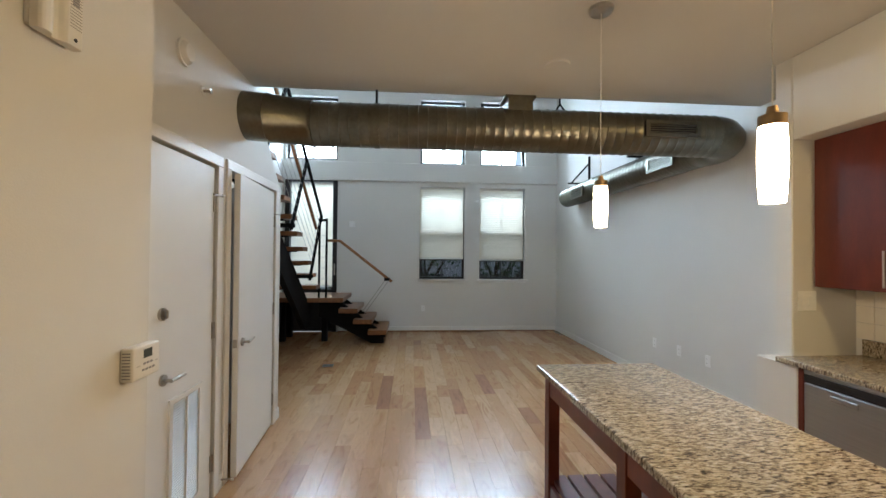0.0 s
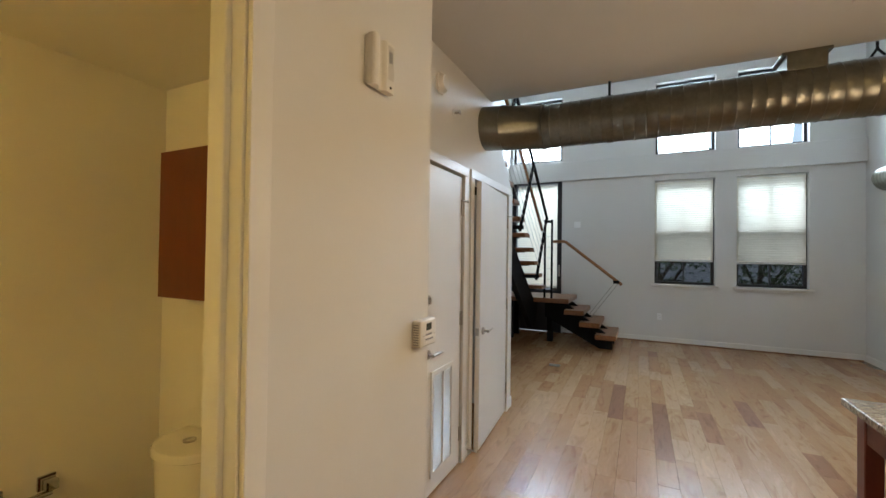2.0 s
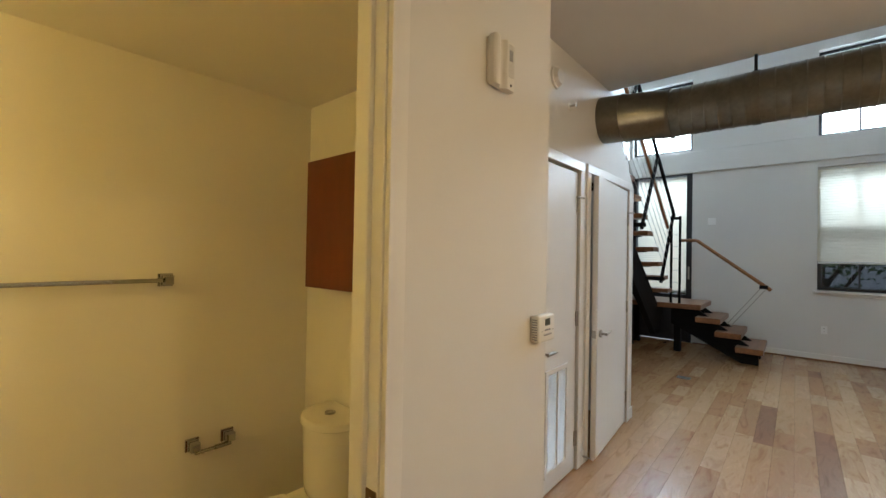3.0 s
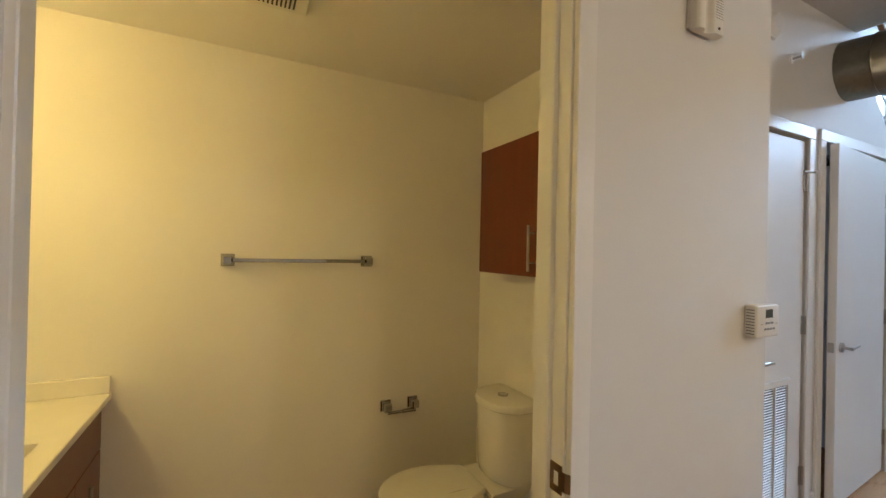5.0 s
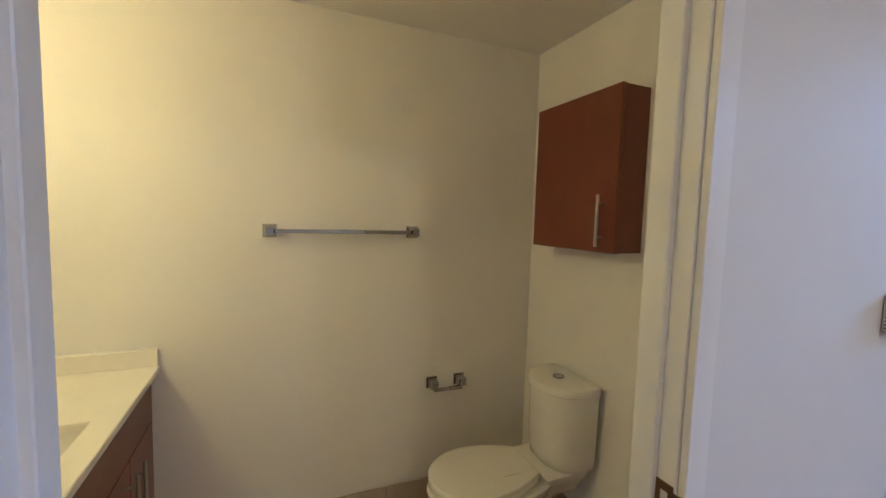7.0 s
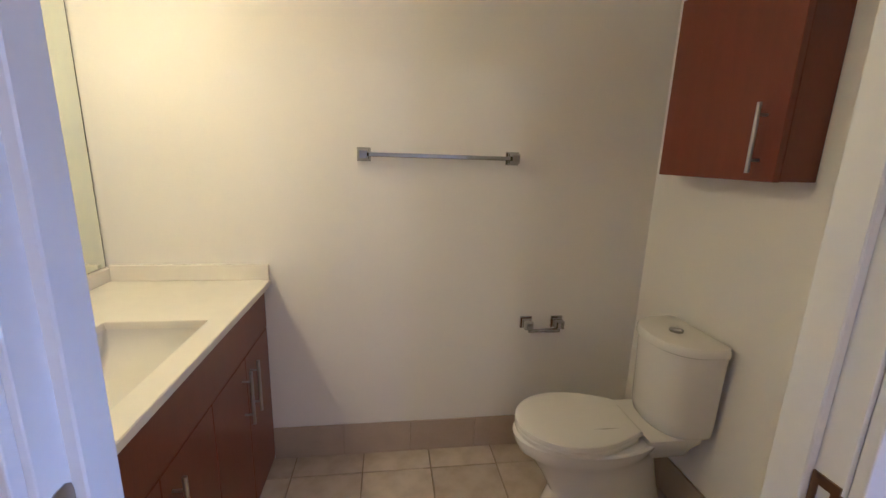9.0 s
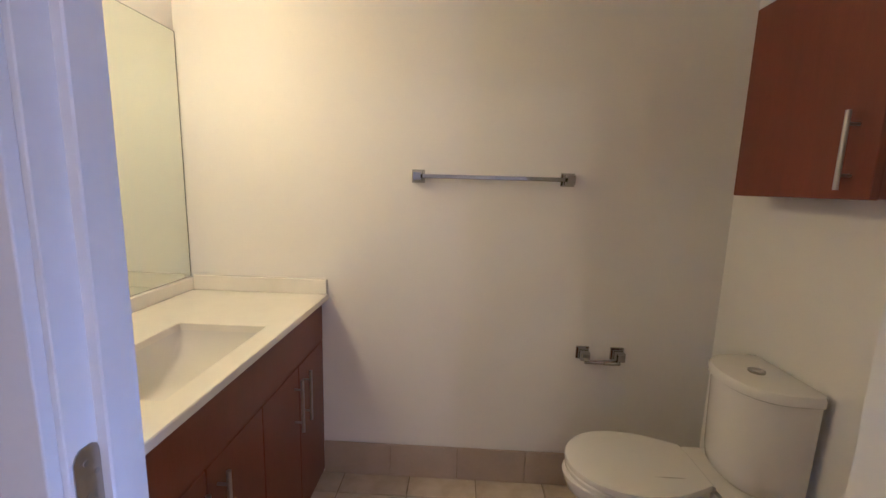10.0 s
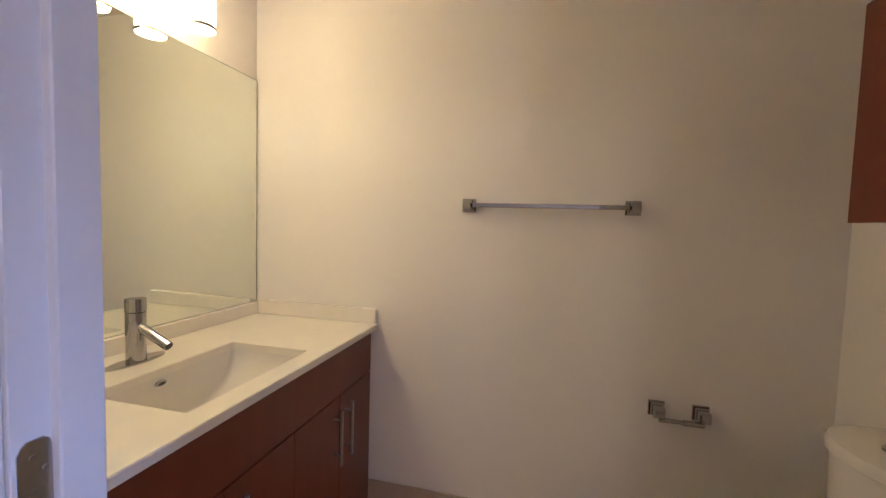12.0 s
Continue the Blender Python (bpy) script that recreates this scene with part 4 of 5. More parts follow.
for i in range(6):
    xx = IX0 + 0.03 + i * 0.092
    part("shelf_slat", bm_box(xx, xx + 0.078, IY0 + 0.02, IY1 - 0.02, 0.30, 0.325, 0.002), M_ISLAND, isl)
part("rail", bm_box(IX0 + 0.008, IX0 + 0.026, 1.631, IY1 - 0.066, 0.235, 0.299, 0.002), M_ISLAND, isl)
part("rail", bm_box(IX0 + 0.061, IX1 - 0.061, IY1 - 0.04, IY1 - 0.02, 0.235, 0.299, 0.002), M_ISLAND, isl)
solid("granite_worktop", bm_box(0.462, 1.14, 0.66, 2.447, 0.880, 0.912, 0.006, 2), M_GRANITE, "speckled brown and cream granite slab on the island", "worktop", (0.8, 1.6, 0.88))

# ---- kitchen run ----
# Cabinets use the darker island wood; the kitchen's dimmer light is in that tone.
base = thing("base_cabinet", (2.3, 2.54, 0), "dark red-stained narrow cabinet end beside the dishwasher", "cabinet")
part("body", bm_box(2.037, KW - 0.002, 2.420, 2.452, 0.0, 0.878, 0.002), M_ISLAND, base)
dish = thing("dishwasher", (2.3, 2.2, 0), "stainless steel dishwasher with dark control strip", "dishwasher")
part("body", bm_box(2.07, KW - 0.002, 1.815, 2.417, 0.0, 0.874), M_DARKPLASTIC, dish)
part("door", bm_box(2.035, 2.069, 1.818, 2.414, 0.11, 0.80, 0.006, 2), M_STEEL, dish)
part("control_strip", bm_box(2.033, 2.069, 1.818, 2.414, 0.803, 0.85, 0.004), M_DARKPLASTIC, dish, "black control strip")
part("top_edge", bm_box(2.033, 2.069, 1.818, 2.414, 0.851, 0.874, 0.003), M_STEEL, dish)
part("handle", bm_box(2.024, 2.036, 2.12, 2.26, 0.745, 0.775, 0.005, 2), M_STEEL, dish, "recessed steel pull")
base2 = thing("base_cabinet", (2.3, 1.2, 0), "dark red-stained kitchen base cabinet", "cabinet")
part("body", bm_box(2.055, KW - 0.002, -0.2, 1.812, 0.0, 0.878), M_ISLAND, base2)
for i in range(4):
    d = part("door", bm_box(2.035, 2.053, -0.197 + 0.502 * i, 0.299 + 0.502 * i, 0.11, 0.872, 0.002), M_ISLAND, base2)
    part("handle", rod((2.012, 0.26 + 0.502 * i, 0.62), (2.012, 0.26 + 0.502 * i, 0.80), 0.006, 8), M_NICKEL, d, "brushed nickel bar handle")
solid("granite_counter", bm_box(2.005, KW - 0.002, -0.2, 2.572, 0.880, 0.912, 0.006, 2), M_GRANITE, "speckled brown granite counter over the dishwasher", "worktop", (2.3, 1.2, 0.88))
solid("granite_upstand", bm_box(KW - 0.022, KW - 0.002, -0.2, 2.57, 0.9125, 1.01, 0.003), M_GRANITE, "low granite upstand along the kitchen wall", "upstand", (2.6, 1.2, 0.91))
wallcab = thing("wall_cabinet", (2.45, 2.2, 1.345), "dark red-stained wall cabinet with bar handles", "cabinet")
part("body", bm_box(2.325, KW - 0.002, 1.70, 2.602, 1.335, 2.268), M_ISLAND, wallcab)
for y0, y1, hy in ((2.153, 2.60, 2.20), (1.702, 2.150, 2.10)):
    d = part("door", bm_box(2.303, 2.3235, y0, y1, 1.338, 2.265, 0.002), M_ISLAND, wallcab)
    h = part("handle", rod((2.275, hy, 1.36), (2.275, hy, 1.56), 0.006, 10), M_NICKEL, d, "brushed nickel bar handle", True)
bsp = thing("backsplash", (KW, 1.2, 1.02), "cream tiled backsplash between counter and wall cabinet", "backsplash", kind="structure")
for j in range(3):
    for i in range(9):
        part("tile", bm_box(KW - 0.009, KW - 0.001, 2.615 - 0.104 * (i + 1), 2.612 - 0.104 * i, 1.012 + 0.104 * j, 1.113 + 0.104 * j, 0.001), M_QUARTZ, bsp)


# ---- bathroom ----
van = thing("vanity_cabinet", (-1.68, -0.66, 0), "dark red-brown wooden vanity cabinet with nickel bar handles", "vanity")
VX0, VX1, VY = BW + 0.008, TWI - 0.012, -0.370
part("body", bm_box(VX0, VX1, -0.94, VY - 0.02, 0.0, 0.60), M_CHERRY, van)
part("side_panel", bm_box(VX0, VX0 + 0.018, -0.94, VY - 0.02, 0.6005, 0.813), M_CHERRY, van)
part("side_panel", bm_box(VX1 - 0.018, VX1, -0.94, VY - 0.02, 0.6005, 0.813), M_CHERRY, van)
part("drawer_front", bm_box(VX0, VX1, VY - 0.0195, VY, 0.637, 0.812, 0.0015), M_CHERRY, van)
xs = [VX0, -2.012, -1.735, -1.46, VX1]
for i, (xa, xb) in enumerate(zip(xs, xs[1:])):
    d = part("door", bm_box(xa + 0.0015, xb - 0.0015, VY - 0.0195, VY, 0.02, 0.633, 0.0015), M_CHERRY, van)
    hx = (xb - 0.04) if i in (0, 2) else (xa + 0.041)
    h = part("handle", rod((hx, VY + 0.03, 0.40), (hx, VY + 0.03, 0.602), 0.006, 12), M_NICKEL, d, "brushed nickel bar handle", True)
    for z in (0.437, 0.565):
        rod_bm = rod((hx, VY, z), (hx, VY + 0.03, z), 0.004, 8)
        join_me = bpy.data.meshes.new("peg")
        turn_bm(rod_bm, Matrix.Translation(-van.location))
        rod_bm.to_mesh(join_me)
        rod_bm.free()
        both = bmesh.new()
        both.from_mesh(h.data)
        both.from_mesh(join_me)
        both.to_mesh(h.data)
        both.free()

SX0, SX1, SY0, SY1, CT = -1.862, -1.40, -0.700, -0.412, 0.840
top = thing("countertop", (-1.68, -0.66, 0.815), "cream quartz vanity top with low backsplash", "vanity top")
slab = bmesh.new()
outer = [(VX0 - 0.006, -0.943), (VX1 + 0.006, -0.943), (VX1 + 0.006, -0.341), (VX0 - 0.006, -0.341)]
inner = [(SX0, SY0), (SX1, SY0), (SX1, SY1), (SX0, SY1)]
vo = {(k, z): slab.verts.new((*p, z)) for z in (CT - 0.024, CT) for k, p in enumerate(outer)}
vi = {(k, z): slab.verts.new((*p, z)) for z in (CT - 0.024, CT) for k, p in enumerate(inner)}
for k in range(4):
    q = (k + 1) % 4
    for z in (CT - 0.024, CT):
        slab.faces.new((vo[k, z], vo[q, z], vi[q, z], vi[k, z]))
    slab.faces.new((vo[k, CT - 0.024], vo[q, CT - 0.024], vo[q, CT], vo[k, CT]))
    slab.faces.new((vi[k, CT - 0.024], vi[q, CT - 0.024], vi[q, CT], vi[k, CT]))
bmesh.ops.recalc_face_normals(slab, faces=slab.faces[:])
bmesh.ops.bevel(slab, geom=slab.edges[:], offset=0.002, segments=2, affect="EDGES")
part("slab", slab, M_QUARTZ, top)
part("backsplash", bm_box(VX0 - 0.006, VX1 + 0.006, -0.943, -0.921, CT + 0.0005, 0.893, 0.002), M_QUARTZ, top)
part("side_splash", bm_box(BW + 0.001, BW + 0.021, -0.9205, -0.346, CT + 0.0005, 0.904, 0.002), M_QUARTZ, top)

sink = thing("sink", (-1.63, -0.55, 0.7), "white ceramic undermount sink with sloping end", "sink")


def sink_ring(x0, x1, y0, y1, z, r, n=6):
    pts = []
    for cx, cy, a0 in ((x1 - r, y1 - r, 0), (x0 + r, y1 - r, 90), (x0 + r, y0 + r, 180), (x1 - r, y0 + r, 270)):
        for i in range(n + 1):
            a_ = radians(a0 + 90 * i / n)
            pts.append(Vector((cx + r * math.cos(a_), cy + r * math.sin(a_), z)))
    return pts


bowl = []
for f in [i / 10 for i in range(11)]:
    drop = 0.135 * math.sin(f * math.pi / 2)
    inx = 0.16 * (1 - math.cos(f * math.pi / 2))
    iny = 0.045 * f ** 3
    bowl.append(sink_ring(SX0 - 0.004 + inx, SX1 + 0.004 - inx, SY0 - 0.004 + iny, SY1 + 0.004 - iny, CT - 0.0245 - drop, 0.012 + 0.03 * f))
bm = loft(bowl, False)
bm.faces.new([v for v in bm.verts][-len(bowl[0]):])
bmesh.ops.recalc_face_normals(bm, faces=bm.faces[:])
part("bowl", bm, M_CERAMIC, sink, smooth=True)
oval = lambda y, rx, rz: [Vector((-1.592 + rx * math.cos(2 * math.pi * k / 28), y, 0.797 + rz * math.sin(2 * math.pi * k / 28))) for k in range(28)]
over = part("overflow_ring", loft([oval(SY0 - 0.004, 0.017, 0.0085), oval(SY0 + 0.0020, 0.017, 0.0085), oval(SY0 + 0.0028, 0.0155, 0.007)]), M_CHROME, sink, "small oval chrome overflow ring", True)
part("hole", loft([oval(SY0 + 0.0026, 0.0105, 0.0042), oval(SY0 + 0.0034, 0.0105, 0.0042)]), M_LCD, over)
part("drain", rod((-1.63, -0.56, CT - 0.158), (-1.63, -0.56, CT - 0.155), 0.022, 20), M_CHROME, sink, "chrome drain", True)

tap = thing("faucet", (-1.612, -0.812, CT), "polished chrome single-hole faucet on an oval plate", "faucet")
part("deck_plate", loft([[Vector((-1.612 + 0.088 * math.cos(2 * math.pi * i / 40), -0.812 + 0.031 * math.sin(2 * math.pi * i / 40), z)) for i in range(40)] for z in (CT, CT + 0.005)]), M_CHROME, tap, smooth=True)
part("body", rod((-1.612, -0.812, CT + 0.005), (-1.612, -0.812, CT + 0.146), 0.0255, 32), M_CHROME, tap, smooth=True)
part("lever_cap", rod((-1.612, -0.812, CT + 0.149), (-1.612, -0.812, CT + 0.186), 0.0265, 32), M_CHROME, tap, smooth=True)
sp = part("spout", rod((-1.612, -0.797, CT + 0.105), (-1.615, -0.697, CT + 0.056), 0.0135, 20), M_CHROME, tap, smooth=True)
part("aerator", rod((-1.615, -0.697, CT + 0.0562), (-1.615, -0.6955, CT + 0.0555), 0.0105, 16), M_DARKPLASTIC, sp)

mir = thing("mirror", (-1.69, -0.945, 0.91), "frameless wall mirror above the vanity", "mirror")
part("glass", bm_box(BW + 0.006, TWI - 0.02, -0.944, -0.939, 0.895, 1.876), M_MIRROR, mir)
part("edge", wall_with_holes("y", -0.9445, -0.9385, BW + 0.004, TWI - 0.018, 0.8935, 1.8775, [(BW + 0.006, TWI - 0.02, 0.895, 1.876)]), M_DARKPLASTIC, mir)

vl = thing("vanity_light", (-1.72, -0.945, 2.12), "nickel vanity light with four lit glass cylinders", "wall lamp")
part("back_plate", bm_box(-1.95, -1.20, -0.944, -0.925, 2.10, 2.17, 0.004), M_NICKEL, vl)
LX = (-1.868, -1.672, -1.476, -1.28)
for x in LX:
    part("arm", rod((x, -0.926, 2.135), (x, -0.835, 2.135), 0.010, 12), M_NICKEL, vl, smooth=True)
    part("holder", rod((x, -0.835, 2.10), (x, -0.835, 2.15), 0.028, 20), M_NICKEL, vl, smooth=True)
    s = part("glass_shade", loft([ring(x, -0.835, z, 0.047) for z in (1.905, 2.10)], True), M_BATHGLASS, vl, "glowing frosted glass cylinder", True)
    part("lamp_opening", rod((x, -0.835, 1.9015), (x, -0.835, 1.9045), 0.046, 28), M_BATHBULB, s, "bright open end of the lamp")
    part("rim", loft([ring(x, -0.835, z, r) for z, r in ((1.899, 0.0475), (1.899, 0.050), (1.910, 0.050), (1.910, 0.0475))], False), M_NICKEL, s)


def post_plate(parent, y, z, down=0.0):
    """A square chrome wall post, stepped towards its head."""
    p = part("post", loft([[Vector((BW + dx, y + sy * h, z + sz * h)) for sy, sz in ((-1, -1), (1, -1), (1, 1), (-1, 1))] for dx, h in ((0.0, 0.026), (0.010, 0.026), (0.016, 0.021), (0.022, 0.018), (0.055, 0.018), (0.062, 0.014))]), M_CHROME, parent)
    return p


tb = thing("towel_bar", (BW, 0.33, 1.345), "polished chrome square towel bar on the wall", "towel bar")
for y in (0.034, 0.628):
    post_plate(tb, y, 1.343)
part("rail", bm_box(BW + 0.036, BW + 0.052, 0.034 + 0.018, 0.628 - 0.018, 1.335, 1.351, 0.002), M_CHROME, tb)
tp = thing("toilet_paper_holder", (BW, 0.81, 0.625), "polished chrome empty toilet paper holder", "paper holder")
for y in (0.742, 0.885):
    post_plate(tp, y, 0.628)
part("roller", rod((BW + 0.046, 0.742, 0.603), (BW + 0.046, 0.82, 0.603), 0.008, 14), M_CHROME, tp, smooth=True)
part("roller", rod((BW + 0.046, 0.82, 0.603), (BW + 0.046, 0.885, 0.603), 0.0105, 14), M_CHROME, tp, smooth=True)

med = thing("wall_cabinet", (-1.865, 1.2, 1.305), "small red-brown wooden wall cabinet above the toilet", "cabinet")
part("body", bm_box(-2.076, -1.606, 1.166, BY - 0.001, 1.305, 1.892, 0.0015), M_CHERRY, med)
d = part("door", bm_box(-2.078, -1.604, 1.144, 1.164, 1.303, 1.894, 0.0015), M_CHERRY, med)
h = rod((-1.660, 1.114, 1.325), (-1.660, 1.114, 1.512), 0.006, 12)
for z in (1.36, 1.48):
    rod((-1.660, 1.114, z), (-1.660, 1.144, z), 0.004, 8, bm=h)
part("handle", h, M_NICKEL, d, "brushed nickel bar handle", True)

# toilet
TX = -1.882
toilet = thing("toilet", (TX, 1.0, 0), "white ceramic two-piece toilet with closed lid", "toilet")


def egg(cy, hx, front, back, z, n=40, power=2.0):
    pts = []
    for i in range(n):
        a_ = 2 * math.pi * i / n
        c, s = math.cos(a_), math.sin(a_)
        q = 2 / power
        pts.append(Vector((TX + hx * math.copysign(abs(c) ** q, c), cy + (back if s > 0 else front) * math.copysign(abs(s) ** q, s), z)))
    return pts


part("bowl", loft([egg(0.90, 0.108, 0.19, 0.30, 0.0, power=2.4), egg(0.90, 0.104, 0.18, 0.30, 0.04, power=2.4), egg(0.90, 0.094, 0.16, 0.28, 0.12), egg(0.89, 0.100, 0.19, 0.27, 0.20), egg(0.88, 0.122, 0.235, 0.26, 0.28), egg(0.87, 0.150, 0.270, 0.24, 0.316), egg(0.87, 0.160, 0.284, 0.27, 0.350), egg(0.87, 0.162, 0.288, 0.28, 0.368), egg(0.87, 0.156, 0.281, 0.27, 0.375)]), M_CERAMIC, toilet, smooth=True)
part("tank_shelf", loft([[Vector((TX + sx * w, y, z)) for sx, y in ((-1, ya), (1, ya), (1, 1.235), (-1, 1.235))] for z, w, ya in ((0.27, 0.06, 1.06), (0.32, 0.085, 1.03), (0.365, 0.118, 1.038), (0.394, 0.128, 1.034))]), M_CERAMIC, toilet, smooth=True)


def lid_ring(z, grow):
    """The seat's outline: a round front that tapers straight to a short back."""
    pts = []
    for i in range(31):
        a_ = radians(180 + 180 * i / 30)
        pts.append(Vector((TX + (0.166 + grow) * math.cos(a_), 0.79 + (0.200 + grow) * math.sin(a_), z)))
    for x, y in ((0.164, 0.83), (0.153, 0.89), (0.130, 0.95), (0.106, 1.005), (0.10, 1.012), (-0.10, 1.012), (-0.106, 1.005), (-0.130, 0.95), (-0.153, 0.89), (-0.164, 0.83)):
        pts.append(Vector((TX + x * (1 + grow / 0.18), y + (grow if y > 1 else 0), z)))
    return pts


part("seat", loft([lid_ring(0.376, -0.008), lid_ring(0.379, -0.003), lid_ring(0.392, -0.003), lid_ring(0.396, -0.007)]), M_CERAMIC, toilet, "white plastic seat ring", True)
lid = part("lid", loft([lid_ring(0.400, -0.003), lid_ring(0.402, 0.0), lid_ring(0.416, 0.0), lid_ring(0.4192, -0.002)]), M_CERAMIC, toilet, "flat white plastic lid with a scuff", True)
part("scuff", loft([[Vector((TX + 0.075 + dx * 0.01, 0.90 + dy, 0.4200 + dz)) for dx, dy in ((0, -0.05), (0.35, -0.01), (0.1, 0.05), (-0.2, 0.0))] for dz in (0.0, 0.0004)]), M_SMUDGE, lid)
part("hinge", rod((TX - 0.085, 1.024, 0.394), (TX + 0.085, 1.024, 0.394), 0.011, 12), M_CERAMIC, toilet, smooth=True)


def tank_ring(z, hw, front, back=1.262):
    pts = [Vector((TX - hw + 0.012, back, z)), Vector((TX - hw, back - 0.012, z)), Vector((TX - hw, 1.232, z))]
    for i in range(1, 20):
        f = -1 + 2 * i / 20
        pts.append(Vector((TX + hw * math.sin(f * math.pi / 2) * (0.995), 1.228 - (1.228 - front) * math.cos(f * math.pi / 2) ** 0.62, z)))
    pts += [Vector((TX + hw, 1.232, z)), Vector((TX + hw, back - 0.012, z)), Vector((TX + hw - 0.012, back, z))]
    return pts


part("tank", loft([tank_ring(0.395, 0.132, 1.09), tank_ring(0.410, 0.141, 1.075), tank_ring(0.45, 0.146, 1.068), tank_ring(0.715, 0.151, 1.060)]), M_CERAMIC, toilet, smooth=True)
tl = part("tank_lid", loft([tank_ring(0.716, 0.154, 1.054), tank_ring(0.719, 0.158, 1.050), tank_ring(0.740, 0.158, 1.050), tank_ring(0.748, 0.153, 1.056), tank_ring(0.751, 0.14, 1.075)]), M_CERAMIC, toilet, smooth=True)
bt = part("flush_button", rod((TX, 1.165, 0.751), (TX, 1.165, 0.757), 0.024, 28), M_CHROME, tl, "round chrome dual flush button", True)
part("button_half", prism([(TX + 0.001 + 0.0, 1.165 - 0.018), (TX + 0.018, 1.155), (TX + 0.018, 1.175), (TX + 0.001, 1.165 + 0.018)], "z", 0.757, 0.7585), M_NICKEL, tl)

vt = thing("ceiling_vent", (-1.73, 0.13, BATHC), "white slotted exhaust fan cover on the bathroom ceiling", "ceiling vent")
part("cover", bm_box(-1.862, -1.58, -0.01, 0.270, BATHC - 0.018, BATHC, 0.006, 2), M_PLASTIC, vt)
for j in range(2):
    for i in range(16):
        part("slot", bm_box(-1.835 + j * 0.125, -1.735 + j * 0.125, 0.018 + i * 0.0135, 0.024 + i * 0.0135, BATHC - 0.0188, BATHC - 0.0178), M_DARKPLASTIC, vt)

setting("floor_bath_base", bm_box(BW, TWI - 0.0, -0.945, BY, -0.10, -0.004), M_GROUT, "grey-brown tile grout bed", "floor")

# ---- outside ----
setting("ground", bm_box(-60, 60, FW + 0.3, 90, -3.4, -3.2), M_GROUND, "dark yard and street far below the windows", "ground")
house = thing("apartment_building", (0, 30, -3.2), "grey apartment building across the street", "building")
part("wall", bm_box(-22, 22, 30, 38, -3.2, 5.5), M_FACADE, house)
part("roof", bm_box(-22.4, 22.4, 29.7, 38.3, 5.5, 5.9), M_BLACK, house)
for i in range(12):
    for j in range(2):
        wx = -19 + i * 3.3
        w = part("window", bm_box(wx, wx + 1.3, 29.93, 29.99, -1.6 + j * 3.0, 0.1 + j * 3.0), M_FRAME, house)
        part("pane", bm_box(wx + 0.08, wx + 1.22, 29.91, 29.93, -1.5 + j * 3.0, 0.0 + j * 3.0), M_LCD, w)


def tree(x, y, height, spread, count, seed):
    rng = random.Random(seed)
    t = thing("tree", (x, y, -3.2), "leafy green street tree outside the windows", "tree", "trees outside")
    bm = rod((x, y, -3.2), (x + 0.1, y, -3.2 + height * 0.55), 0.16, 10, 0.09)
    for i in range(6):
        a_ = rng.uniform(0, 6.28)
        z = -3.2 + height * rng.uniform(0.3, 0.55)
        rod((x + 0.05, y, z), (x + spread * 0.7 * math.cos(a_), y + spread * 0.7 * math.sin(a_), z + height * 0.3), 0.06, 7, 0.02, bm=bm)
    part("trunk", bm, M_BARK, t)
    verts, faces = [], []
    clumps = [(rng.gauss(0, spread * 0.5), rng.gauss(0, spread * 0.5), -3.2 + height * rng.uniform(0.35, 1.0)) for _ in range(38)]
    for i in range(count):
        cx, cy, cz = rng.choice(clumps)
        p = Vector((x + cx + rng.gauss(0, 0.38), y + cy + rng.gauss(0, 0.38), cz + rng.gauss(0, 0.32)))
        u = Vector((rng.gauss(0, 1), rng.gauss(0, 1), rng.gauss(0, 0.6))).normalized()
        v = u.cross(Vector((rng.gauss(0, 1), rng.gauss(0, 1), rng.gauss(0, 1)))).normalized()
        s = rng.uniform(0.05, 0.11)
        k = len(verts)
        verts += [p - u * s, p + v * s * 0.5, p + u * s, p - v * s * 0.5]
        faces.append((k, k + 1, k + 2, k + 3))
    me = bpy.data.meshes.new("crown")
    me.from_pydata([tuple(v - Vector(t.location)) for v in verts], [], faces)
    me.materials.append(M_LEAF)
    crown = new("crown", me)
    crown.parent = t


tree(0.2, 15.5, 7.6, 1.9, 5000, 3)
tree(3.2, 17.0, 7.2, 2.0, 5000, 5)
tree(-3.4, 16.5, 7.8, 2.0, 4000, 8)

# ---- floor pieces ----
tiles = setting("floor_bath", bm_box(TWI - 0.011, TW, OPEN_L + 0.0125, OPEN_R - 0.0125, -0.006, 0.004, 0.002), M_QUARTZ, "beige square-tiled bathroom floor", "floor")
tile_cache = {}


def piece(name, w, h, t, x, y, z, material, parent, cache, bevel=0.0015):
    key = (round(w, 3), round(h, 3), material.name)
    if key not in cache:
        bm = bm_box(-w / 2, w / 2, -h / 2, h / 2, -t, 0, 0)
        for v in bm.verts:
            if v.co.z > -t / 2:
                v.co.x *= 1 - 2 * bevel / w
                v.co.y *= 1 - 2 * bevel / h
        me = bpy.data.meshes.new(name)
        bm.to_mesh(me)
        bm.free()
        me.materials.append(material)
        cache[key] = me
    ob = new(name, cache[key])
    ob.parent = parent
    ob.location = (x, y, z)
    return ob


TG = 0.004
xsplit = [BW + 0.001] + [-2.157 + 0.3 * i for i in range(5)]
xsplit = [x for x in xsplit if x < TWI - 0.012] + [TWI - 0.0115]
ysplit = [-0.944] + [0.018 + 0.297 * i for i in range(-3, 5)] + [BY - 0.001]
ysplit = sorted(y for y in ysplit if -0.945 < y < BY)
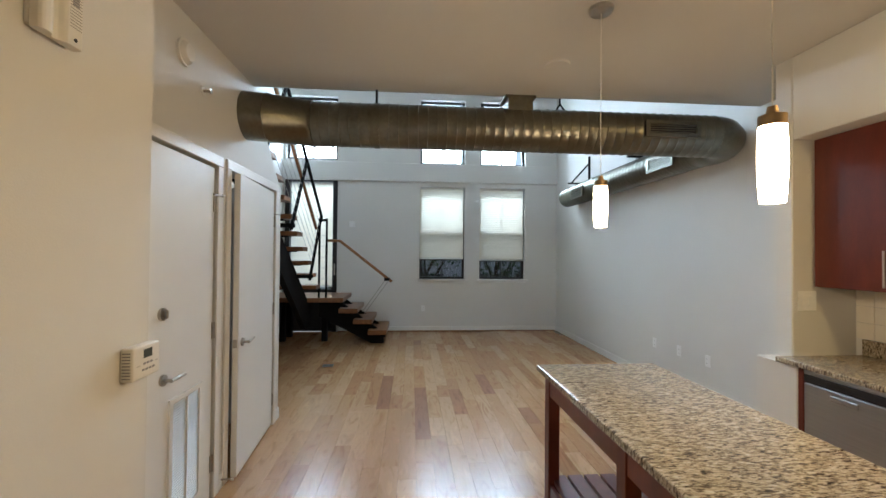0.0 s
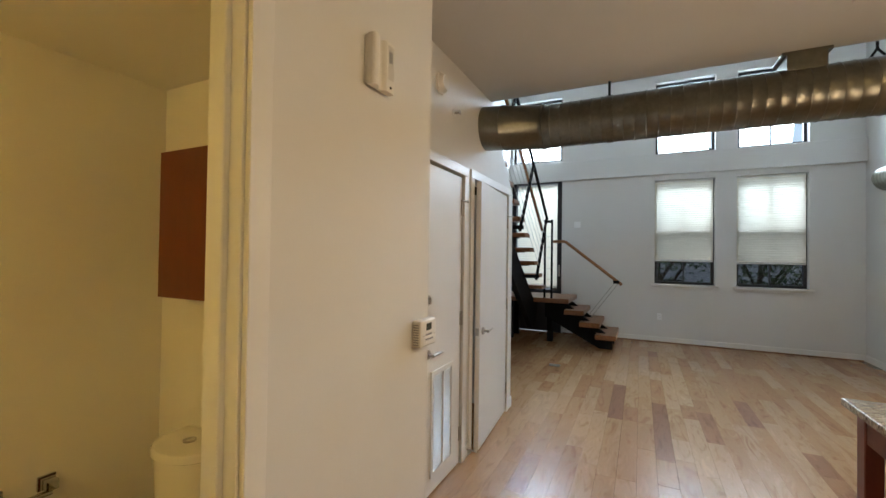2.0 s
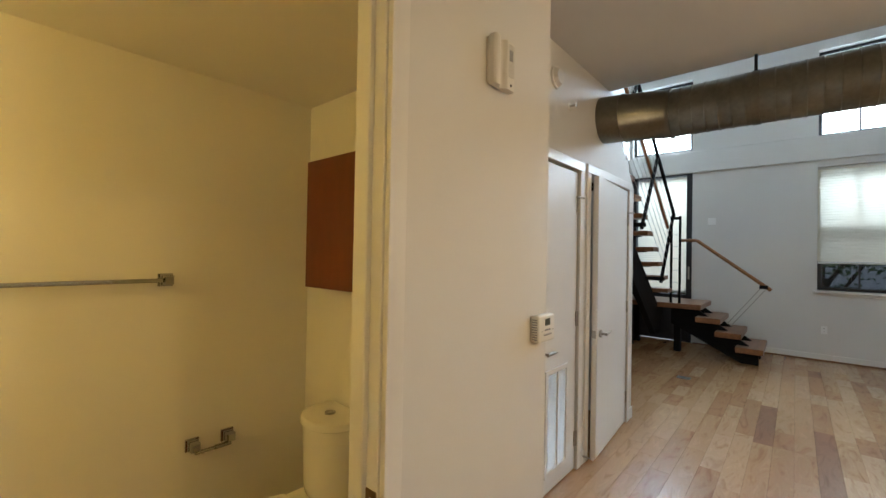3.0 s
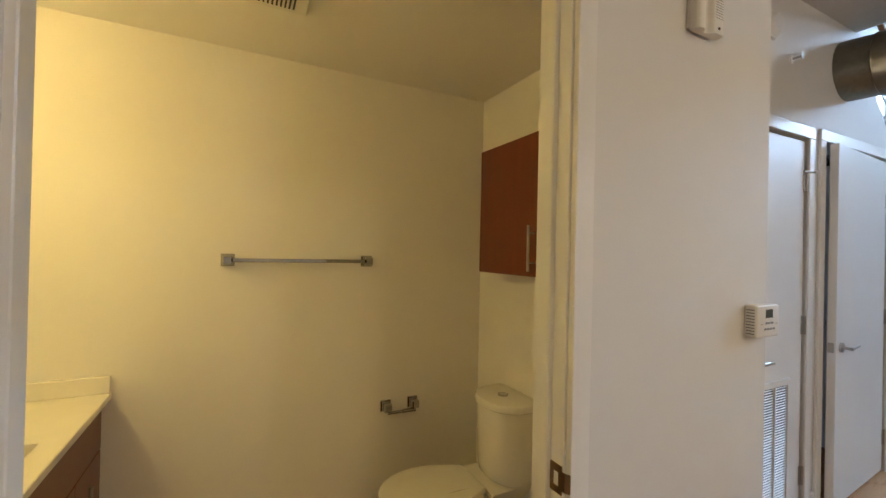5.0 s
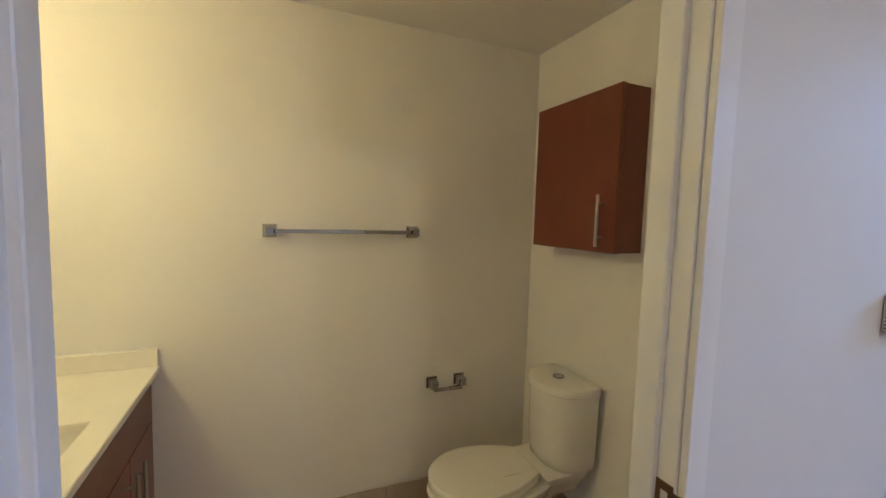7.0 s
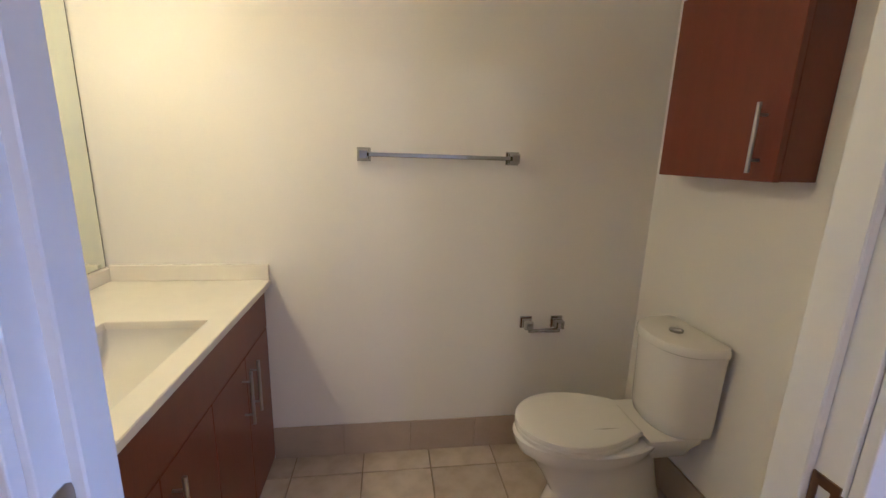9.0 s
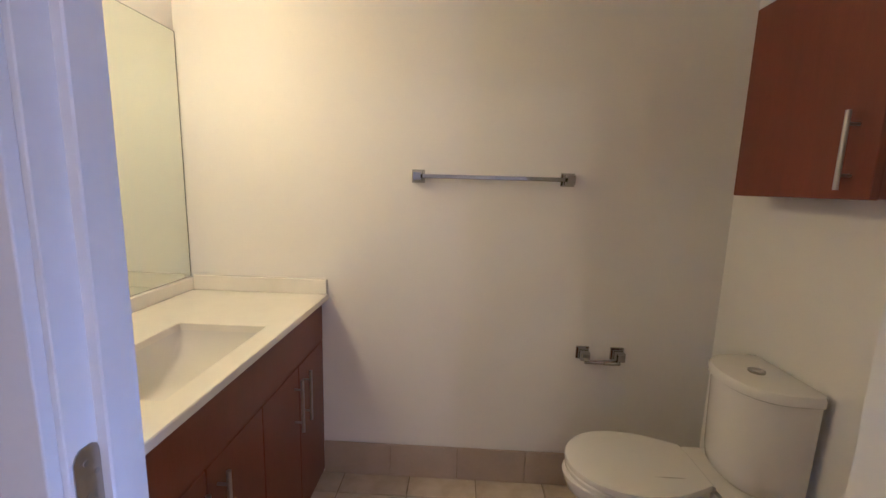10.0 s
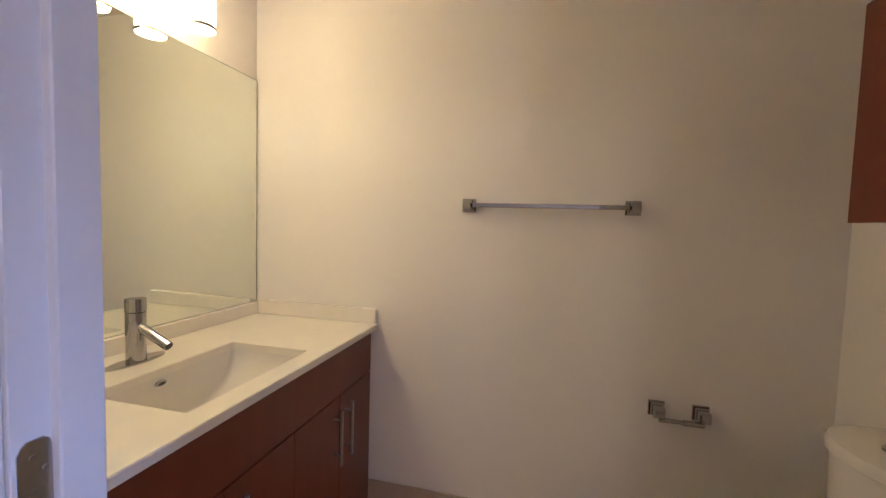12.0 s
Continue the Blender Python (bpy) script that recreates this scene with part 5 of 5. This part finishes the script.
for xa, xb in zip(xsplit, xsplit[1:]):
    for ya, yb in zip(ysplit, ysplit[1:]):
        if xb - xa > 0.02 and yb - ya > 0.02:
            piece("tile", xb - xa - TG, yb - ya - TG, 0.006, (xa + xb) / 2, (ya + yb) / 2, 0.002, M_TILE, tiles, tile_cache)
bb = setting("baseboard_bath", bm_box(BW + 0.0005, BW + 0.006, -0.35, BY - 0.001, 0.003, 0.15), M_GROUT, "taupe tile baseboard round the bathroom", "baseboard")
y = -0.37
while y < BY - 0.02:
    y2 = min(y + 0.3, BY - 0.001)
    part("tile", bm_box(BW + 0.006, BW + 0.014, y + 0.001, y2 - 0.001, 0.004, 0.158, 0.0012), M_BASETILE, bb)
    y = y2
x = BW + 0.0145
while x < TWI - 0.03:
    x2 = min(x + 0.3, TWI - 0.012)
    part("tile", bm_box(x + 0.001, x2 - 0.001, BY - 0.013, BY - 0.001, 0.004, 0.158, 0.0012), M_BASETILE, bb)
    x = x2

rng = random.Random(11)
PW = 0.127
planks = setting("floor", bm_box(TW + 0.001, KW, SOUTH, -2.55, -0.013, -0.012), M_SUBFLOOR, "light hickory plank floor with darker streaked boards", "floor")
cache = {}
lengths = (0.38, 0.55, 0.72, 0.9, 1.1, 1.3)
made = 0
xq = -2.73
rest_v, rest_f = [], []
while xq < RW - 0.001:
    w = min(PW, RW - xq)
    y = (HC if xq + w <= TW + 0.001 else SOUTH) - rng.uniform(0.05, 0.9)
    while y < FW - 0.001:
        ln = rng.choice(lengths)
        ya, yb = max(y, HC if xq + w <= TW + 0.05 else SOUTH), min(y + ln, FW)
        y += ln
        if yb - ya < 0.05:
            continue
        near = -1.55 < xq < 1.55 and ya > 1.5 and made < 300 and abs((yb - ya) - ln) < 1e-6
        if near:
            piece("plank", w - 0.0003, ln - 0.0003, 0.013, xq + w / 2, (ya + yb) / 2, 0.0, M_PLANK, planks, cache, 0.0004)
            made += 1
        else:
            k = len(rest_v)
            a0, a1, b0, b1 = xq + 0.0003, xq + w - 0.0003, ya + 0.0003, yb - 0.0003
            rest_v += [(a0, b0, 0), (a1, b0, 0), (a1, b1, 0), (a0, b1, 0), (a0, b0, -0.013), (a1, b0, -0.013), (a1, b1, -0.013), (a0, b1, -0.013)]
            rest_f += [(k, k + 1, k + 2, k + 3), (k, k + 4, k + 5, k + 1), (k + 1, k + 5, k + 6, k + 2), (k + 2, k + 6, k + 7, k + 3), (k + 3, k + 7, k + 4, k)]
    xq += w
me = bpy.data.meshes.new("plank_field")
me.from_pydata(rest_v, [], rest_f)
me.materials.append(M_PLANK)
field = new("plank_field", me)
field.parent = planks
tagged(field, kind="stuff")
